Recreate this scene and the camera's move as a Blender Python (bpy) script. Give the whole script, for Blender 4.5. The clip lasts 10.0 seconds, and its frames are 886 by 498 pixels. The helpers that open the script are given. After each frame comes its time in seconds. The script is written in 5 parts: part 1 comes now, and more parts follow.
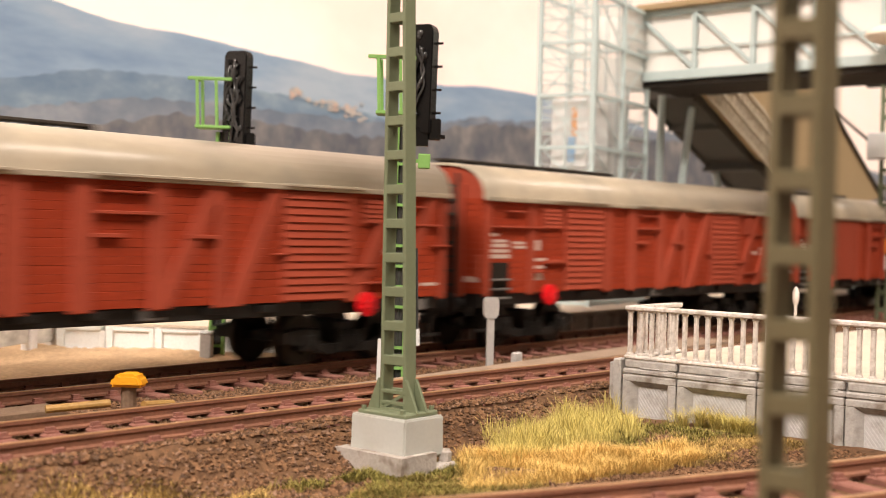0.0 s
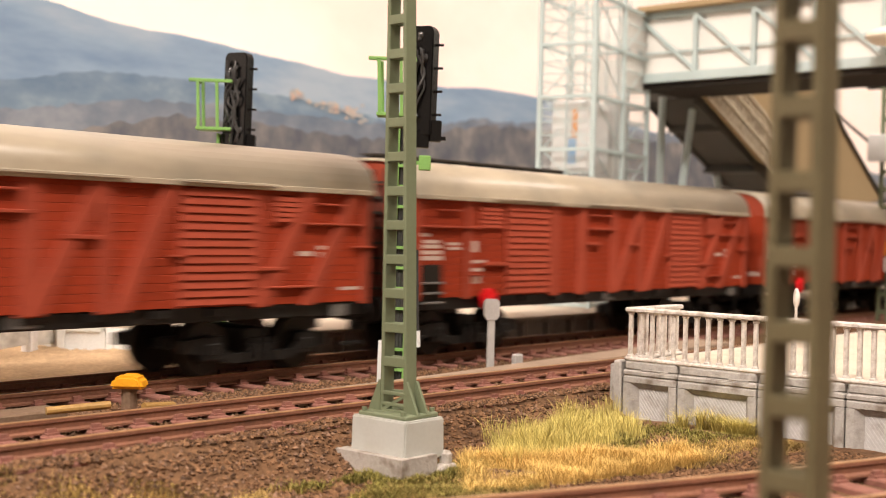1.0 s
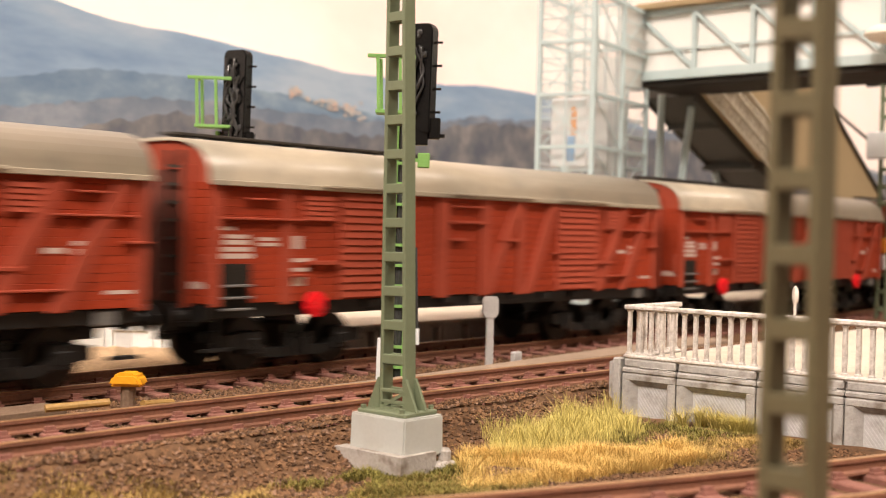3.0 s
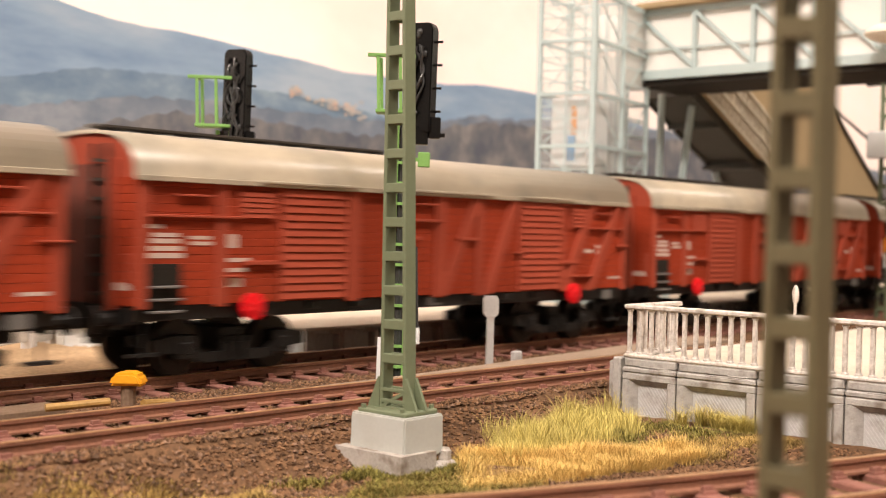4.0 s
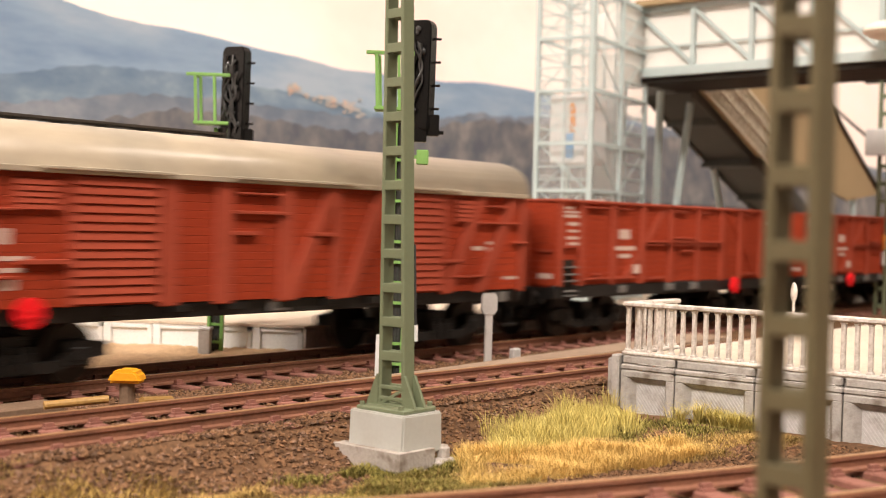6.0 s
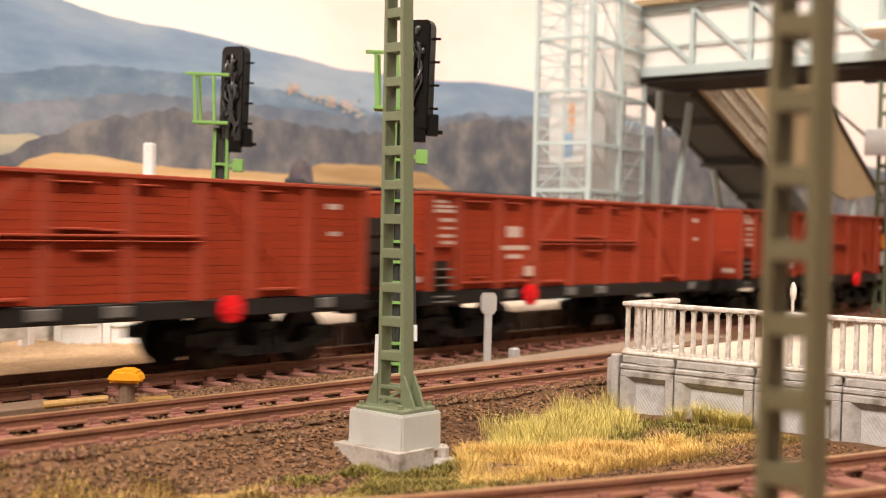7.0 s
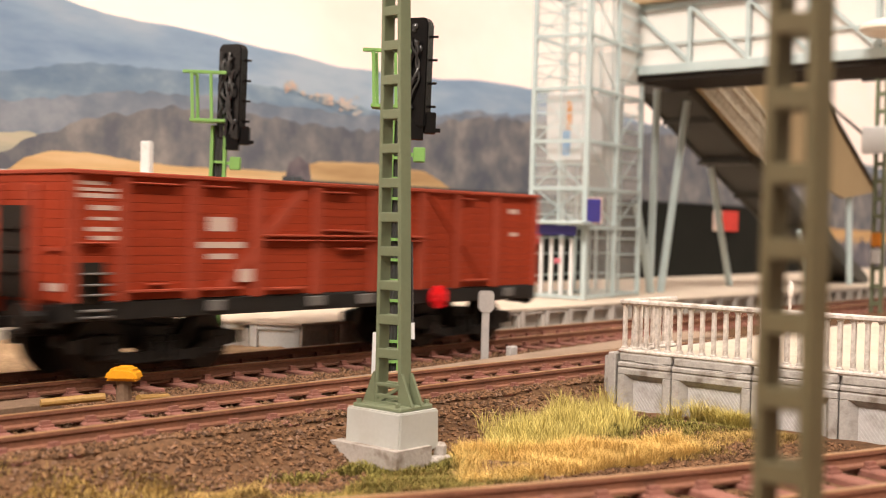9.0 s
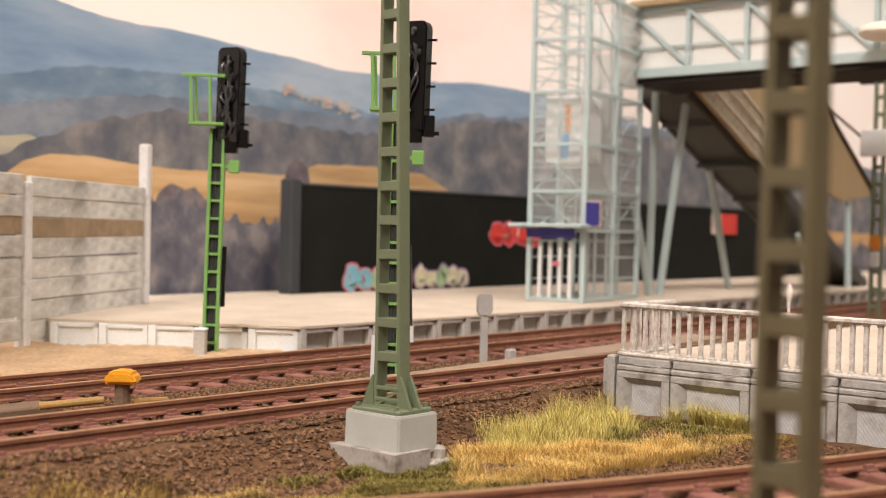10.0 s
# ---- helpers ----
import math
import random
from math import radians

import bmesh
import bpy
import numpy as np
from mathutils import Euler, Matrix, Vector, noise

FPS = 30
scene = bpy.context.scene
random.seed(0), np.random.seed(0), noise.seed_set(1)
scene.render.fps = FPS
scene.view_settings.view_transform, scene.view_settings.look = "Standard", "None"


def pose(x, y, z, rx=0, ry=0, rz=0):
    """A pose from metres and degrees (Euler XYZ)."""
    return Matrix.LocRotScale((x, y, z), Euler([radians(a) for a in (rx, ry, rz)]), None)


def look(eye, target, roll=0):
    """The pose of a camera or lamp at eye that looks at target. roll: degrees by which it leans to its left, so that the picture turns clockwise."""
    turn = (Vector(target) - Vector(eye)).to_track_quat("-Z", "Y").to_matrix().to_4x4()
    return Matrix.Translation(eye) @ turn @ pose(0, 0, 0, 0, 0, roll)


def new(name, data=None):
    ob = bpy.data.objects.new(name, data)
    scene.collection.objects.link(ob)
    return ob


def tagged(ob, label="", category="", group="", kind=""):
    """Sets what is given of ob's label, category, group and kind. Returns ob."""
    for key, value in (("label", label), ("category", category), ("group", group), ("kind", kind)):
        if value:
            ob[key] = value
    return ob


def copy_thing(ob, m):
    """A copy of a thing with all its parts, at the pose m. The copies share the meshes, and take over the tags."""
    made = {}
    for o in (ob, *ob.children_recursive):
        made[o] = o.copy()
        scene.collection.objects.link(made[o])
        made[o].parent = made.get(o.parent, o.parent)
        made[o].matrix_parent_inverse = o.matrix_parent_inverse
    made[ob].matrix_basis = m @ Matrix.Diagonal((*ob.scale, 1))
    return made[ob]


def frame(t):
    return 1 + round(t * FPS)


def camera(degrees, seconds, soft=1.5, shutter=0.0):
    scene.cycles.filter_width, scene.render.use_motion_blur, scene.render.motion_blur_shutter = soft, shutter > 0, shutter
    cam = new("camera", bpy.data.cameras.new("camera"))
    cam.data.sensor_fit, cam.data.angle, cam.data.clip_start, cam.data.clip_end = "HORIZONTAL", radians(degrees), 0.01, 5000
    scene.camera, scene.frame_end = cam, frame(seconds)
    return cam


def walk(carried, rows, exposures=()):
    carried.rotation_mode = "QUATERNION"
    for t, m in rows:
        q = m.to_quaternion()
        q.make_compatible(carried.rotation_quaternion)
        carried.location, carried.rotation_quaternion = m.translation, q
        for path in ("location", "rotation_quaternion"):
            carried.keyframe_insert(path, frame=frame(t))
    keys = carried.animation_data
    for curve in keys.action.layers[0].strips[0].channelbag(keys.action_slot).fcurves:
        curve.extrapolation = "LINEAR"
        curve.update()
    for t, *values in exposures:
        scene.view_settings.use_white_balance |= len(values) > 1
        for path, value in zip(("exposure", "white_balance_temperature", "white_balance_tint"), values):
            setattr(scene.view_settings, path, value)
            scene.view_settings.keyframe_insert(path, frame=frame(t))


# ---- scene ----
# ---- camera ----
EYE = (0.0, 0.0, 0.03035)
HEAD, PITCH, ROLL = 40.35, -1.05, 1.35


def aim(dh, dp):
    """The camera's pose, turned by dh degrees to the left and dp degrees up from its rest."""
    h, p = radians(HEAD + dh), radians(PITCH + dp)
    way = Vector((math.cos(h) * math.cos(p), math.sin(h) * math.cos(p), math.sin(p)))
    return look(EYE, Vector(EYE) + way, ROLL)


cam = camera(40.94, 10.0, soft=0.6, shutter=0.5)
cam.data.dof.use_dof = True
cam.data.dof.focus_distance = 0.220
cam.data.dof.aperture_fstop = 34.0
D = 0.02728
SWAY = ((0, 11, 5.5), (0.5, 11, 6), (1, 12, 8.5), (1.5, 11.5, 8.5), (2, 11, 6.5), (2.5, 10, 5), (2.7, 10, 4.5), (3.8, 10.5, 3.5),
        (4, 10.5, 3), (4.5, 9, 3.5), (5, 9.5, 3), (5.5, 8.5, -1.5), (5.7, 8.3, -1.5), (6.8, 6.5, -2), (7, 6.5, -2), (7.5, 5.5, -4.5), (8, 5, -3.5),
        (8.5, 3, -5), (9, 2, -5.5), (9.5, 0.5, -1), (10, 0, 0))
walk(cam, [(t, aim(dx * D, dy * D)) for t, dx, dy in SWAY],
     exposures=[(0, 0.0, 6500, 10), (8.6, 0.0, 6500, 10), (9.3, -0.05, 6450, 10), (10, -0.36, 6150, 9)])

# ---- light ----
world = bpy.data.worlds.new("room_air")
world.use_nodes = True
world.node_tree.nodes["Background"].inputs[0].default_value = (1.0, 0.88, 0.72, 1)
world.node_tree.nodes["Background"].inputs[1].default_value = 0.05
scene.world = world
WARM = (1.0, 0.86, 0.76)


def ceiling_lamp_light(x, y, z, target, sx, sy, watts):
    data = bpy.data.lights.new("ceiling_lamp_light", "AREA")
    data.shape, data.size, data.size_y, data.energy, data.color = "RECTANGLE", sx, sy, watts, WARM
    ob = new("ceiling_lamp_light", data)
    ob.matrix_world = look((x, y, z), target)
    return ob


ceiling_lamp_light(-1.05, -0.15, 1.33, (-0.2, 0.1, 0), 0.9, 0.4, 57)
# unseen second lamp, added to brighten the wagon sides and the ground
ceiling_lamp_light(0.45, -0.55, 1.33, (0.4, 0.1, 0), 1.4, 0.35, 24)

# ---- materials ----
K = 0.001


def mat(name, col, rough=0.6, metal=0.0, var=0.18, scale=250.0, fine=1800.0, bump=0.15, dirt_or_sheen=None, dirt_or_sheen_amount=0.35, stretch=(1, 1, 1), isl=0.0, obj=0.0, alpha=None):
    m = bpy.data.materials.new(name)
    m.use_nodes = True
    nt = m.node_tree
    n, ln = nt.nodes, nt.links
    b = n["Principled BSDF"]
    b.inputs["Roughness"].default_value, b.inputs["Metallic"].default_value = rough, metal
    b.inputs["Specular IOR Level"].default_value = 0.15 if rough >= 0.7 else 0.4
    tc = n.new("ShaderNodeTexCoord")
    mp = n.new("ShaderNodeMapping")
    mp.inputs["Scale"].default_value = stretch
    ln.new(tc.outputs["Object"], mp.inputs["Vector"])
    def noise_tex(s, d=3.0):
        t = n.new("ShaderNodeTexNoise")
        t.inputs["Scale"].default_value, t.inputs["Detail"].default_value = s, d
        ln.new(mp.outputs[0], t.inputs["Vector"])
        return t.outputs["Fac"]
    big, small = noise_tex(scale), noise_tex(fine)
    add = n.new("ShaderNodeMath"); add.operation = "ADD"
    ln.new(big, add.inputs[0]); ln.new(small, add.inputs[1])
    last = add.outputs[0]
    if isl or obj:
        src = n.new("ShaderNodeNewGeometry").outputs["Random Per Island"] if isl else n.new("ShaderNodeObjectInfo").outputs["Random"]
        ma = n.new("ShaderNodeMath"); ma.operation = "MULTIPLY_ADD"
        ma.inputs[1].default_value = isl or obj
        ln.new(src, ma.inputs[0]); ln.new(last, ma.inputs[2])
        off = n.new("ShaderNodeMath"); off.operation = "SUBTRACT"; off.inputs[1].default_value = (isl or obj) / 2
        ln.new(ma.outputs[0], off.inputs[0]); last = off.outputs[0]
    mr = n.new("ShaderNodeMapRange")
    mr.inputs["From Min"].default_value, mr.inputs["From Max"].default_value = 0.65, 1.35
    ln.new(last, mr.inputs["Value"])
    mix = n.new("ShaderNodeMix"); mix.data_type = "RGBA"
    mix.inputs[6].default_value = tuple(max(0, c * (1 - var)) for c in col) + (1,)
    mix.inputs[7].default_value = tuple(min(1, c * (1 + var)) for c in col) + (1,)
    ln.new(mr.outputs[0], mix.inputs[0])
    out = mix.outputs[2]
    if dirt_or_sheen:
        g = noise_tex(scale * 1.7, 6.0)
        r2 = n.new("ShaderNodeMapRange")
        r2.inputs["From Min"].default_value, r2.inputs["From Max"].default_value = 0.5, 0.72
        r2.inputs["To Max"].default_value = dirt_or_sheen_amount
        ln.new(g, r2.inputs["Value"])
        mx = n.new("ShaderNodeMix"); mx.data_type = "RGBA"
        ln.new(r2.outputs[0], mx.inputs[0]); ln.new(out, mx.inputs[6])
        mx.inputs[7].default_value = (*dirt_or_sheen, 1)
        out = mx.outputs[2]
    ln.new(out, b.inputs["Base Color"])
    if bump:
        bp = n.new("ShaderNodeBump")
        bp.inputs["Strength"].default_value, bp.inputs["Distance"].default_value = bump, 0.0004
        ln.new(small, bp.inputs["Height"]); ln.new(bp.outputs[0], b.inputs["Normal"])
    if alpha is not None:
        b.inputs["Alpha"].default_value = alpha
    return m


def glow(name, col, glow_strength):
    m = bpy.data.materials.new(name)
    m.use_nodes = True
    b = m.node_tree.nodes["Principled BSDF"]
    b.inputs["Base Color"].default_value = (*col, 1)
    b.inputs["Emission Color"].default_value, b.inputs["Emission Strength"].default_value = (*col, 1), glow_strength
    return m


M = dict(
    red=mat("wagon_red_brown", (0.30, 0.040, 0.014), 0.72, var=0.2, scale=60, fine=900, bump=0.06, dirt_or_sheen=(0.19, 0.026, 0.011), obj=0.15, stretch=(0.3, 1, 1)),
    redframe=mat("wagon_frame_red", (0.33, 0.062, 0.032), 0.72, var=0.12, scale=80, fine=900, bump=0.05),
    # the roof's darker patches stand for reflections, mixed into its colour
    roof=mat("wagon_roof_grey", (0.39, 0.335, 0.25), 0.3, var=0.12, scale=30, fine=500, bump=0.05, dirt_or_sheen=(0.21, 0.20, 0.165), dirt_or_sheen_amount=0.75),
    black=mat("underframe_black", (0.012, 0.011, 0.010), 0.5, var=0.4, scale=200, bump=0.1),
    # shade between the wagon ends, put into a dark brown
    enddark=mat("end_shade_dark_brown", (0.14, 0.034, 0.02), 0.6, var=0.25, scale=90),
    dark=mat("dark_brown_grating", (0.035, 0.028, 0.022), 0.6),
    wheel=mat("wheel_steel", (0.04, 0.034, 0.03), 0.4, metal=0.7),
    white=mat("lettering_white", (0.56, 0.43, 0.37), 0.6, var=0.06),
    disc=mat("signal_red_plastic", (0.75, 0.012, 0.018), 0.35, var=0.1),
    rail=mat("rail_rust", (0.235, 0.108, 0.066), 0.5, var=0.25, scale=120, fine=1500, bump=0.1, dirt_or_sheen=(0.12, 0.06, 0.045)),
    railtop=mat("rail_head_steel", (0.56, 0.34, 0.18), 0.35, metal=0.6, var=0.2),
    sleeper=mat("sleeper_red_brown", (0.30, 0.14, 0.108), 0.75, var=0.22, scale=150, bump=0.15, dirt_or_sheen=(0.13, 0.08, 0.06), obj=0.3),
    ballast=mat("ballast_soil", (0.15, 0.083, 0.043), 0.95, var=0.5, scale=120, fine=900, bump=0.8, dirt_or_sheen=(0.05, 0.03, 0.02), dirt_or_sheen_amount=0.6),
    stone=mat("ballast_stone", (0.155, 0.086, 0.046), 0.9, var=0.55, scale=400, fine=1500, bump=0.4, isl=0.9),
    stone2=mat("ballast_stone_grey", (0.19, 0.118, 0.078), 0.9, var=0.5, scale=400, fine=1500, bump=0.4, isl=0.9),
    olive=mat("turf_olive_brown", (0.25, 0.17, 0.06), 0.95, var=0.5, scale=120, isl=0.8, bump=0),
    moss=mat("moss_green", (0.21, 0.185, 0.05), 0.95, var=0.5, scale=300, isl=0.8, bump=0.2),
    straw=mat("static_grass_straw", (0.68, 0.47, 0.155), 0.8, var=0.2, scale=60, isl=0.45, bump=0),
    lime=mat("static_grass_yellow_green", (0.60, 0.51, 0.165), 0.8, var=0.35, scale=60, isl=0.8, bump=0),
    mastgreen=mat("mast_green_plastic", (0.165, 0.196, 0.118), 0.42, var=0.07, scale=60, fine=1200, bump=0.05),
    # darker, browner mast colour: the shade on the near mast is painted in
    mastshaded=mat("mast_brown_olive_shaded", (0.125, 0.108, 0.058), 0.5, var=0.12, scale=60, fine=1200, bump=0.05, dirt_or_sheen=(0.09, 0.07, 0.035), dirt_or_sheen_amount=0.5),
    concrete=mat("foundation_grey", (0.47, 0.48, 0.445), 0.6, var=0.04, scale=100, bump=0.03, dirt_or_sheen=(0.36, 0.33, 0.28)),
    plinth=mat("plinth_weathered", (0.42, 0.385, 0.345), 0.8, var=0.15, scale=200, bump=0.25, dirt_or_sheen=(0.13, 0.09, 0.055), dirt_or_sheen_amount=0.85),
    stonewall=mat("parapet_stone_grey", (0.43, 0.415, 0.39), 0.75, var=0.16, scale=150, bump=0.3, dirt_or_sheen=(0.13, 0.10, 0.07), dirt_or_sheen_amount=0.75),
    stonepanel=mat("parapet_panel_blue_grey", (0.55, 0.55, 0.54), 0.75, var=0.1, scale=200, bump=0.2, dirt_or_sheen=(0.22, 0.19, 0.16), dirt_or_sheen_amount=0.5),
    railing=mat("railing_white_paint", (0.66, 0.62, 0.57), 0.45, var=0.2, scale=300, fine=1400, bump=0.5, dirt_or_sheen=(0.27, 0.21, 0.16), dirt_or_sheen_amount=0.75),
    sand=mat("platform_sand", (0.61, 0.53, 0.43), 0.9, var=0.12, scale=60, fine=1200, bump=0.15, dirt_or_sheen=(0.48, 0.39, 0.29)),
    platface=mat("platform_edge_grey", (0.50, 0.48, 0.44), 0.75, var=0.15, scale=120, bump=0.2, dirt_or_sheen=(0.22, 0.17, 0.13), dirt_or_sheen_amount=0.6),
    platwhite=mat("platform_end_white", (0.80, 0.84, 0.84), 0.7, var=0.08, scale=60, bump=0.2, dirt_or_sheen=(0.55, 0.50, 0.42), dirt_or_sheen_amount=0.5),
    sandground=mat("sand_ground", (0.50, 0.35, 0.21), 0.95, var=0.25, scale=120, fine=900, bump=0.5),
    plank=mat("barrier_plank_grey", (0.63, 0.63, 0.59), 0.8, var=0.25, scale=55, fine=400, bump=0.25, dirt_or_sheen=(0.24, 0.22, 0.19), dirt_or_sheen_amount=0.8, stretch=(0.6, 0.6, 1.5), obj=0.25),
    plankbrown=mat("barrier_plank_brown", (0.34, 0.25, 0.16), 0.8, var=0.25, scale=60, fine=400, bump=0.2, dirt_or_sheen=(0.22, 0.18, 0.13), dirt_or_sheen_amount=0.6),
    post=mat("barrier_post", (0.72, 0.72, 0.71), 0.7, var=0.1, dirt_or_sheen=(0.35, 0.31, 0.26)),
    blackwall=mat("black_board", (0.011, 0.012, 0.010), 0.8, var=0.25, scale=60),
    greypost=mat("dark_grey_board", (0.055, 0.06, 0.065), 0.7, var=0.15, scale=60),
    signalgreen=mat("signal_green", (0.20, 0.40, 0.11), 0.42, var=0.08, scale=100, bump=0.03),
    signalblack=mat("signal_black", (0.006, 0.006, 0.006), 0.25, var=0.3, scale=200, bump=0.05),
    wire=mat("black_glue_wire", (0.05, 0.05, 0.05), 0.1, var=0.3),
    yellow=mat("yellow_cap", (0.80, 0.36, 0.015), 0.45, var=0.1, scale=150, bump=0.1),
    brass=mat("ochre_pipe", (0.36, 0.215, 0.065), 0.5, var=0.2, scale=150),
    pale=mat("pale_grey_board", (0.34, 0.255, 0.185), 0.8, var=0.2, scale=100, bump=0.2),
    labelgrey=mat("label_holder_grey", (0.15, 0.145, 0.135), 0.5, var=0.2),
    coverbrown=mat("cover_brown_grey", (0.20, 0.135, 0.09), 0.75, var=0.2, scale=100, bump=0.2),
    greyplate=mat("grey_marker", (0.50, 0.485, 0.465), 0.55, var=0.12, scale=200),
    steel=mat("light_blue_grey_steel", (0.47, 0.57, 0.57), 0.45, var=0.07, scale=60, bump=0.03),
    steel2=mat("beige_grey_steel", (0.62, 0.56, 0.44), 0.5, var=0.1, scale=60, bump=0.03),
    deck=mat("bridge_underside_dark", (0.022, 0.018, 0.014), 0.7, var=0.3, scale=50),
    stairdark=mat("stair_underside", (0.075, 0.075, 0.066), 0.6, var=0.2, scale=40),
    beige=mat("stair_side_beige", (0.36, 0.27, 0.15), 0.6, var=0.12, scale=30, bump=0.05),
    blue=mat("sign_blue", (0.035, 0.03, 0.20), 0.4, var=0.1),
    cabin=mat("lift_car_white", (0.70, 0.72, 0.72), 0.4, var=0.06),
    cabinblue=mat("lift_car_blue", (0.16, 0.38, 0.66), 0.4, var=0.06),
    orange=mat("lamp_orange", (0.75, 0.28, 0.03), 0.5),
    wallpaint=mat("room_wall_paint", (0.38, 0.345, 0.30), 0.9, var=0.04, scale=2, fine=60, bump=0.02),
    roomfloor=mat("room_floor_wood", (0.22, 0.14, 0.08), 0.6, var=0.15, scale=3, fine=60, bump=0.02, stretch=(0.2, 1, 1)),
    diffuser=glow("ceiling_lamp_diffuser", WARM, 6.0),
    lampglass=mat("lamp_cream", (0.84, 0.78, 0.66), 0.35, var=0.05),
)
gl = bpy.data.materials.new("clear_pane")
gl.use_nodes = True
gp = gl.node_tree.nodes["Principled BSDF"]
gp.inputs["Base Color"].default_value = (0.85, 0.88, 0.86, 1)
gp.inputs["Alpha"].default_value, gp.inputs["Roughness"].default_value = 0.12, 0.12
M["pane"] = gl
# milky pane: reflections and backlight are put into its white, mostly opaque colour
gl2 = bpy.data.materials.new("white_sheen_pane")
gl2.use_nodes = True
gp = gl2.node_tree.nodes["Principled BSDF"]
gp.inputs["Base Color"].default_value = (0.97, 0.97, 0.93, 1)
gp.inputs["Alpha"].default_value, gp.inputs["Roughness"].default_value = 0.78, 0.1
M["milky"] = gl2


# ---- building helpers; all lengths in millimetres ----
def bx(bm, x0, x1, y0, y1, z0, z1, bev=0.0, rot=None):
    """A box between the given limits, turned by rot about its centre, with its edges bevelled."""
    c = Vector(((x0 + x1) / 2, (y0 + y1) / 2, (z0 + z1) / 2))
    m = Matrix.Translation(c) @ (rot or Matrix.Identity(4)) @ Matrix.Diagonal((x1 - x0, y1 - y0, z1 - z0, 1))
    vs = bmesh.ops.create_cube(bm, size=1, matrix=m)["verts"]
    if bev:
        es = list({e for v in vs for e in v.link_edges})
        bmesh.ops.bevel(bm, geom=es, offset=bev, segments=1, affect="EDGES")
    return bm


def cyl(bm, p, q, r, n=12, r2=None):
    """A round bar from p to q."""
    p, q = Vector(p), Vector(q)
    m = Matrix.Translation((p + q) / 2) @ (q - p).to_track_quat("Z", "Y").to_matrix().to_4x4()
    bmesh.ops.create_cone(bm, cap_ends=True, segments=n, radius1=r, radius2=r if r2 is None else r2, depth=(q - p).length, matrix=m)
    return bm


def bar(bm, p, q, w, d=None):
    """A square bar from p to q."""
    p, q = Vector(p), Vector(q)
    m = Matrix.Translation((p + q) / 2) @ (q - p).to_track_quat("Z", "Y").to_matrix().to_4x4() @ Matrix.Diagonal((w, d or w, (q - p).length, 1))
    bmesh.ops.create_cube(bm, size=1, matrix=m)
    return bm


def prism(bm, pts, y0, y1):
    """A slab with the outline pts (x, z), from y0 to y1."""
    a = [bm.verts.new((x, y0, z)) for x, z in pts]
    b = [bm.verts.new((x, y1, z)) for x, z in pts]
    bm.faces.new(a), bm.faces.new(b[::-1])
    for i in range(len(pts)):
        j = (i + 1) % len(pts)
        bm.faces.new((a[j], a[i], b[i], b[j]))
    bmesh.ops.recalc_face_normals(bm, faces=bm.faces[:])
    return bm


def NB():
    return bmesh.new()


def mesh_of(name, bm, material, smooth=False):
    bmesh.ops.scale(bm, vec=(K, K, K), verts=bm.verts[:])
    me = bpy.data.meshes.new(name)
    bm.to_mesh(me)
    bm.free()
    me.materials.append(M[material] if isinstance(material, str) else material)
    if smooth:
        for p in me.polygons:
            p.use_smooth = True
    return me


def raw(name, verts, faces, material, smooth=False):
    me = bpy.data.meshes.new(name)
    me.from_pydata((np.asarray(verts) * K).tolist(), [], np.asarray(faces).tolist() if isinstance(faces, np.ndarray) else faces)
    me.materials.append(M[material])
    if smooth:
        me.polygons.foreach_set("use_smooth", [True] * len(me.polygons))
    return me


def part(name, bm, material, parent=None, label="", at=None, smooth=False):
    """Links a bmesh, or a mesh that is there already, as one object under its parent."""
    me = bm if isinstance(bm, bpy.types.Mesh) else mesh_of(name, bm, material, smooth)
    ob = new(name, me)
    if parent is not None:
        ob.parent = parent
    if at is not None:
        ob.matrix_basis = at if isinstance(at, Matrix) else Matrix.Translation(Vector(at) * K)
    return tagged(ob, label)


def thing(name, at, label, category, group="", kind="", rz=0):
    ob = new(name)
    ob.empty_display_size = 0.01
    ob.matrix_basis = pose(at[0] * K, at[1] * K, at[2] * K, 0, 0, rz)
    return tagged(ob, label, category, group, kind)


def structure(name, bm, material, label, category, smooth=False):
    return tagged(part(name, bm, material, smooth=smooth), label, category, "", "structure")


# ---- ground and tracks ----
FAR_Y = 202.0


def near_y(x):
    """Middle line of the near track."""
    return 153.1 - 0.048 * (x - 200) - 0.00006 * (x - 200) ** 2 if x > 0 else 160.3 - 0.02 * x * 0


def curve_y(x):
    """Middle line of the track in the foreground."""
    x = min(max(x, -150), 330)
    return 58.8 - 0.36 * (x - 150) + 0.001 * (x - 150) ** 2


def smooth_step(a, b, v):
    t = np.clip((v - a) / (b - a), 0, 1)
    return t * t * (3 - 2 * t)


def ground_z(x, y):
    ny, cy = near_y(x), curve_y(x)
    bank = smooth_step(ny - 27, ny - 15, y)
    z = -8.2 + bank * (5.2 + 0.75 * (9.6 < ny - y < 15.5))
    z += 5.0 * (1 - smooth_step(14, 25, abs(y - cy))) * (1 - bank)
    z += 1.6 * smooth_step(150, 205, x) * (1 - bank) * (1 - smooth_step(-5, 15, cy - y + 20))
    z += 0.45 * (noise.noise((x * 0.09, y * 0.09, 0)) + 0.5 * noise.noise((x * 0.3, y * 0.3, 3)))
    return z


xs = np.unique(np.concatenate([np.arange(-2200, 60, 120), np.arange(60, 340, 2.0), np.arange(340, 700, 15), np.arange(700, 2301, 100)]))
ys = np.unique(np.concatenate([np.arange(-300, 40, 30), np.arange(40, 240, 2.0), np.arange(240, 361, 15)]))
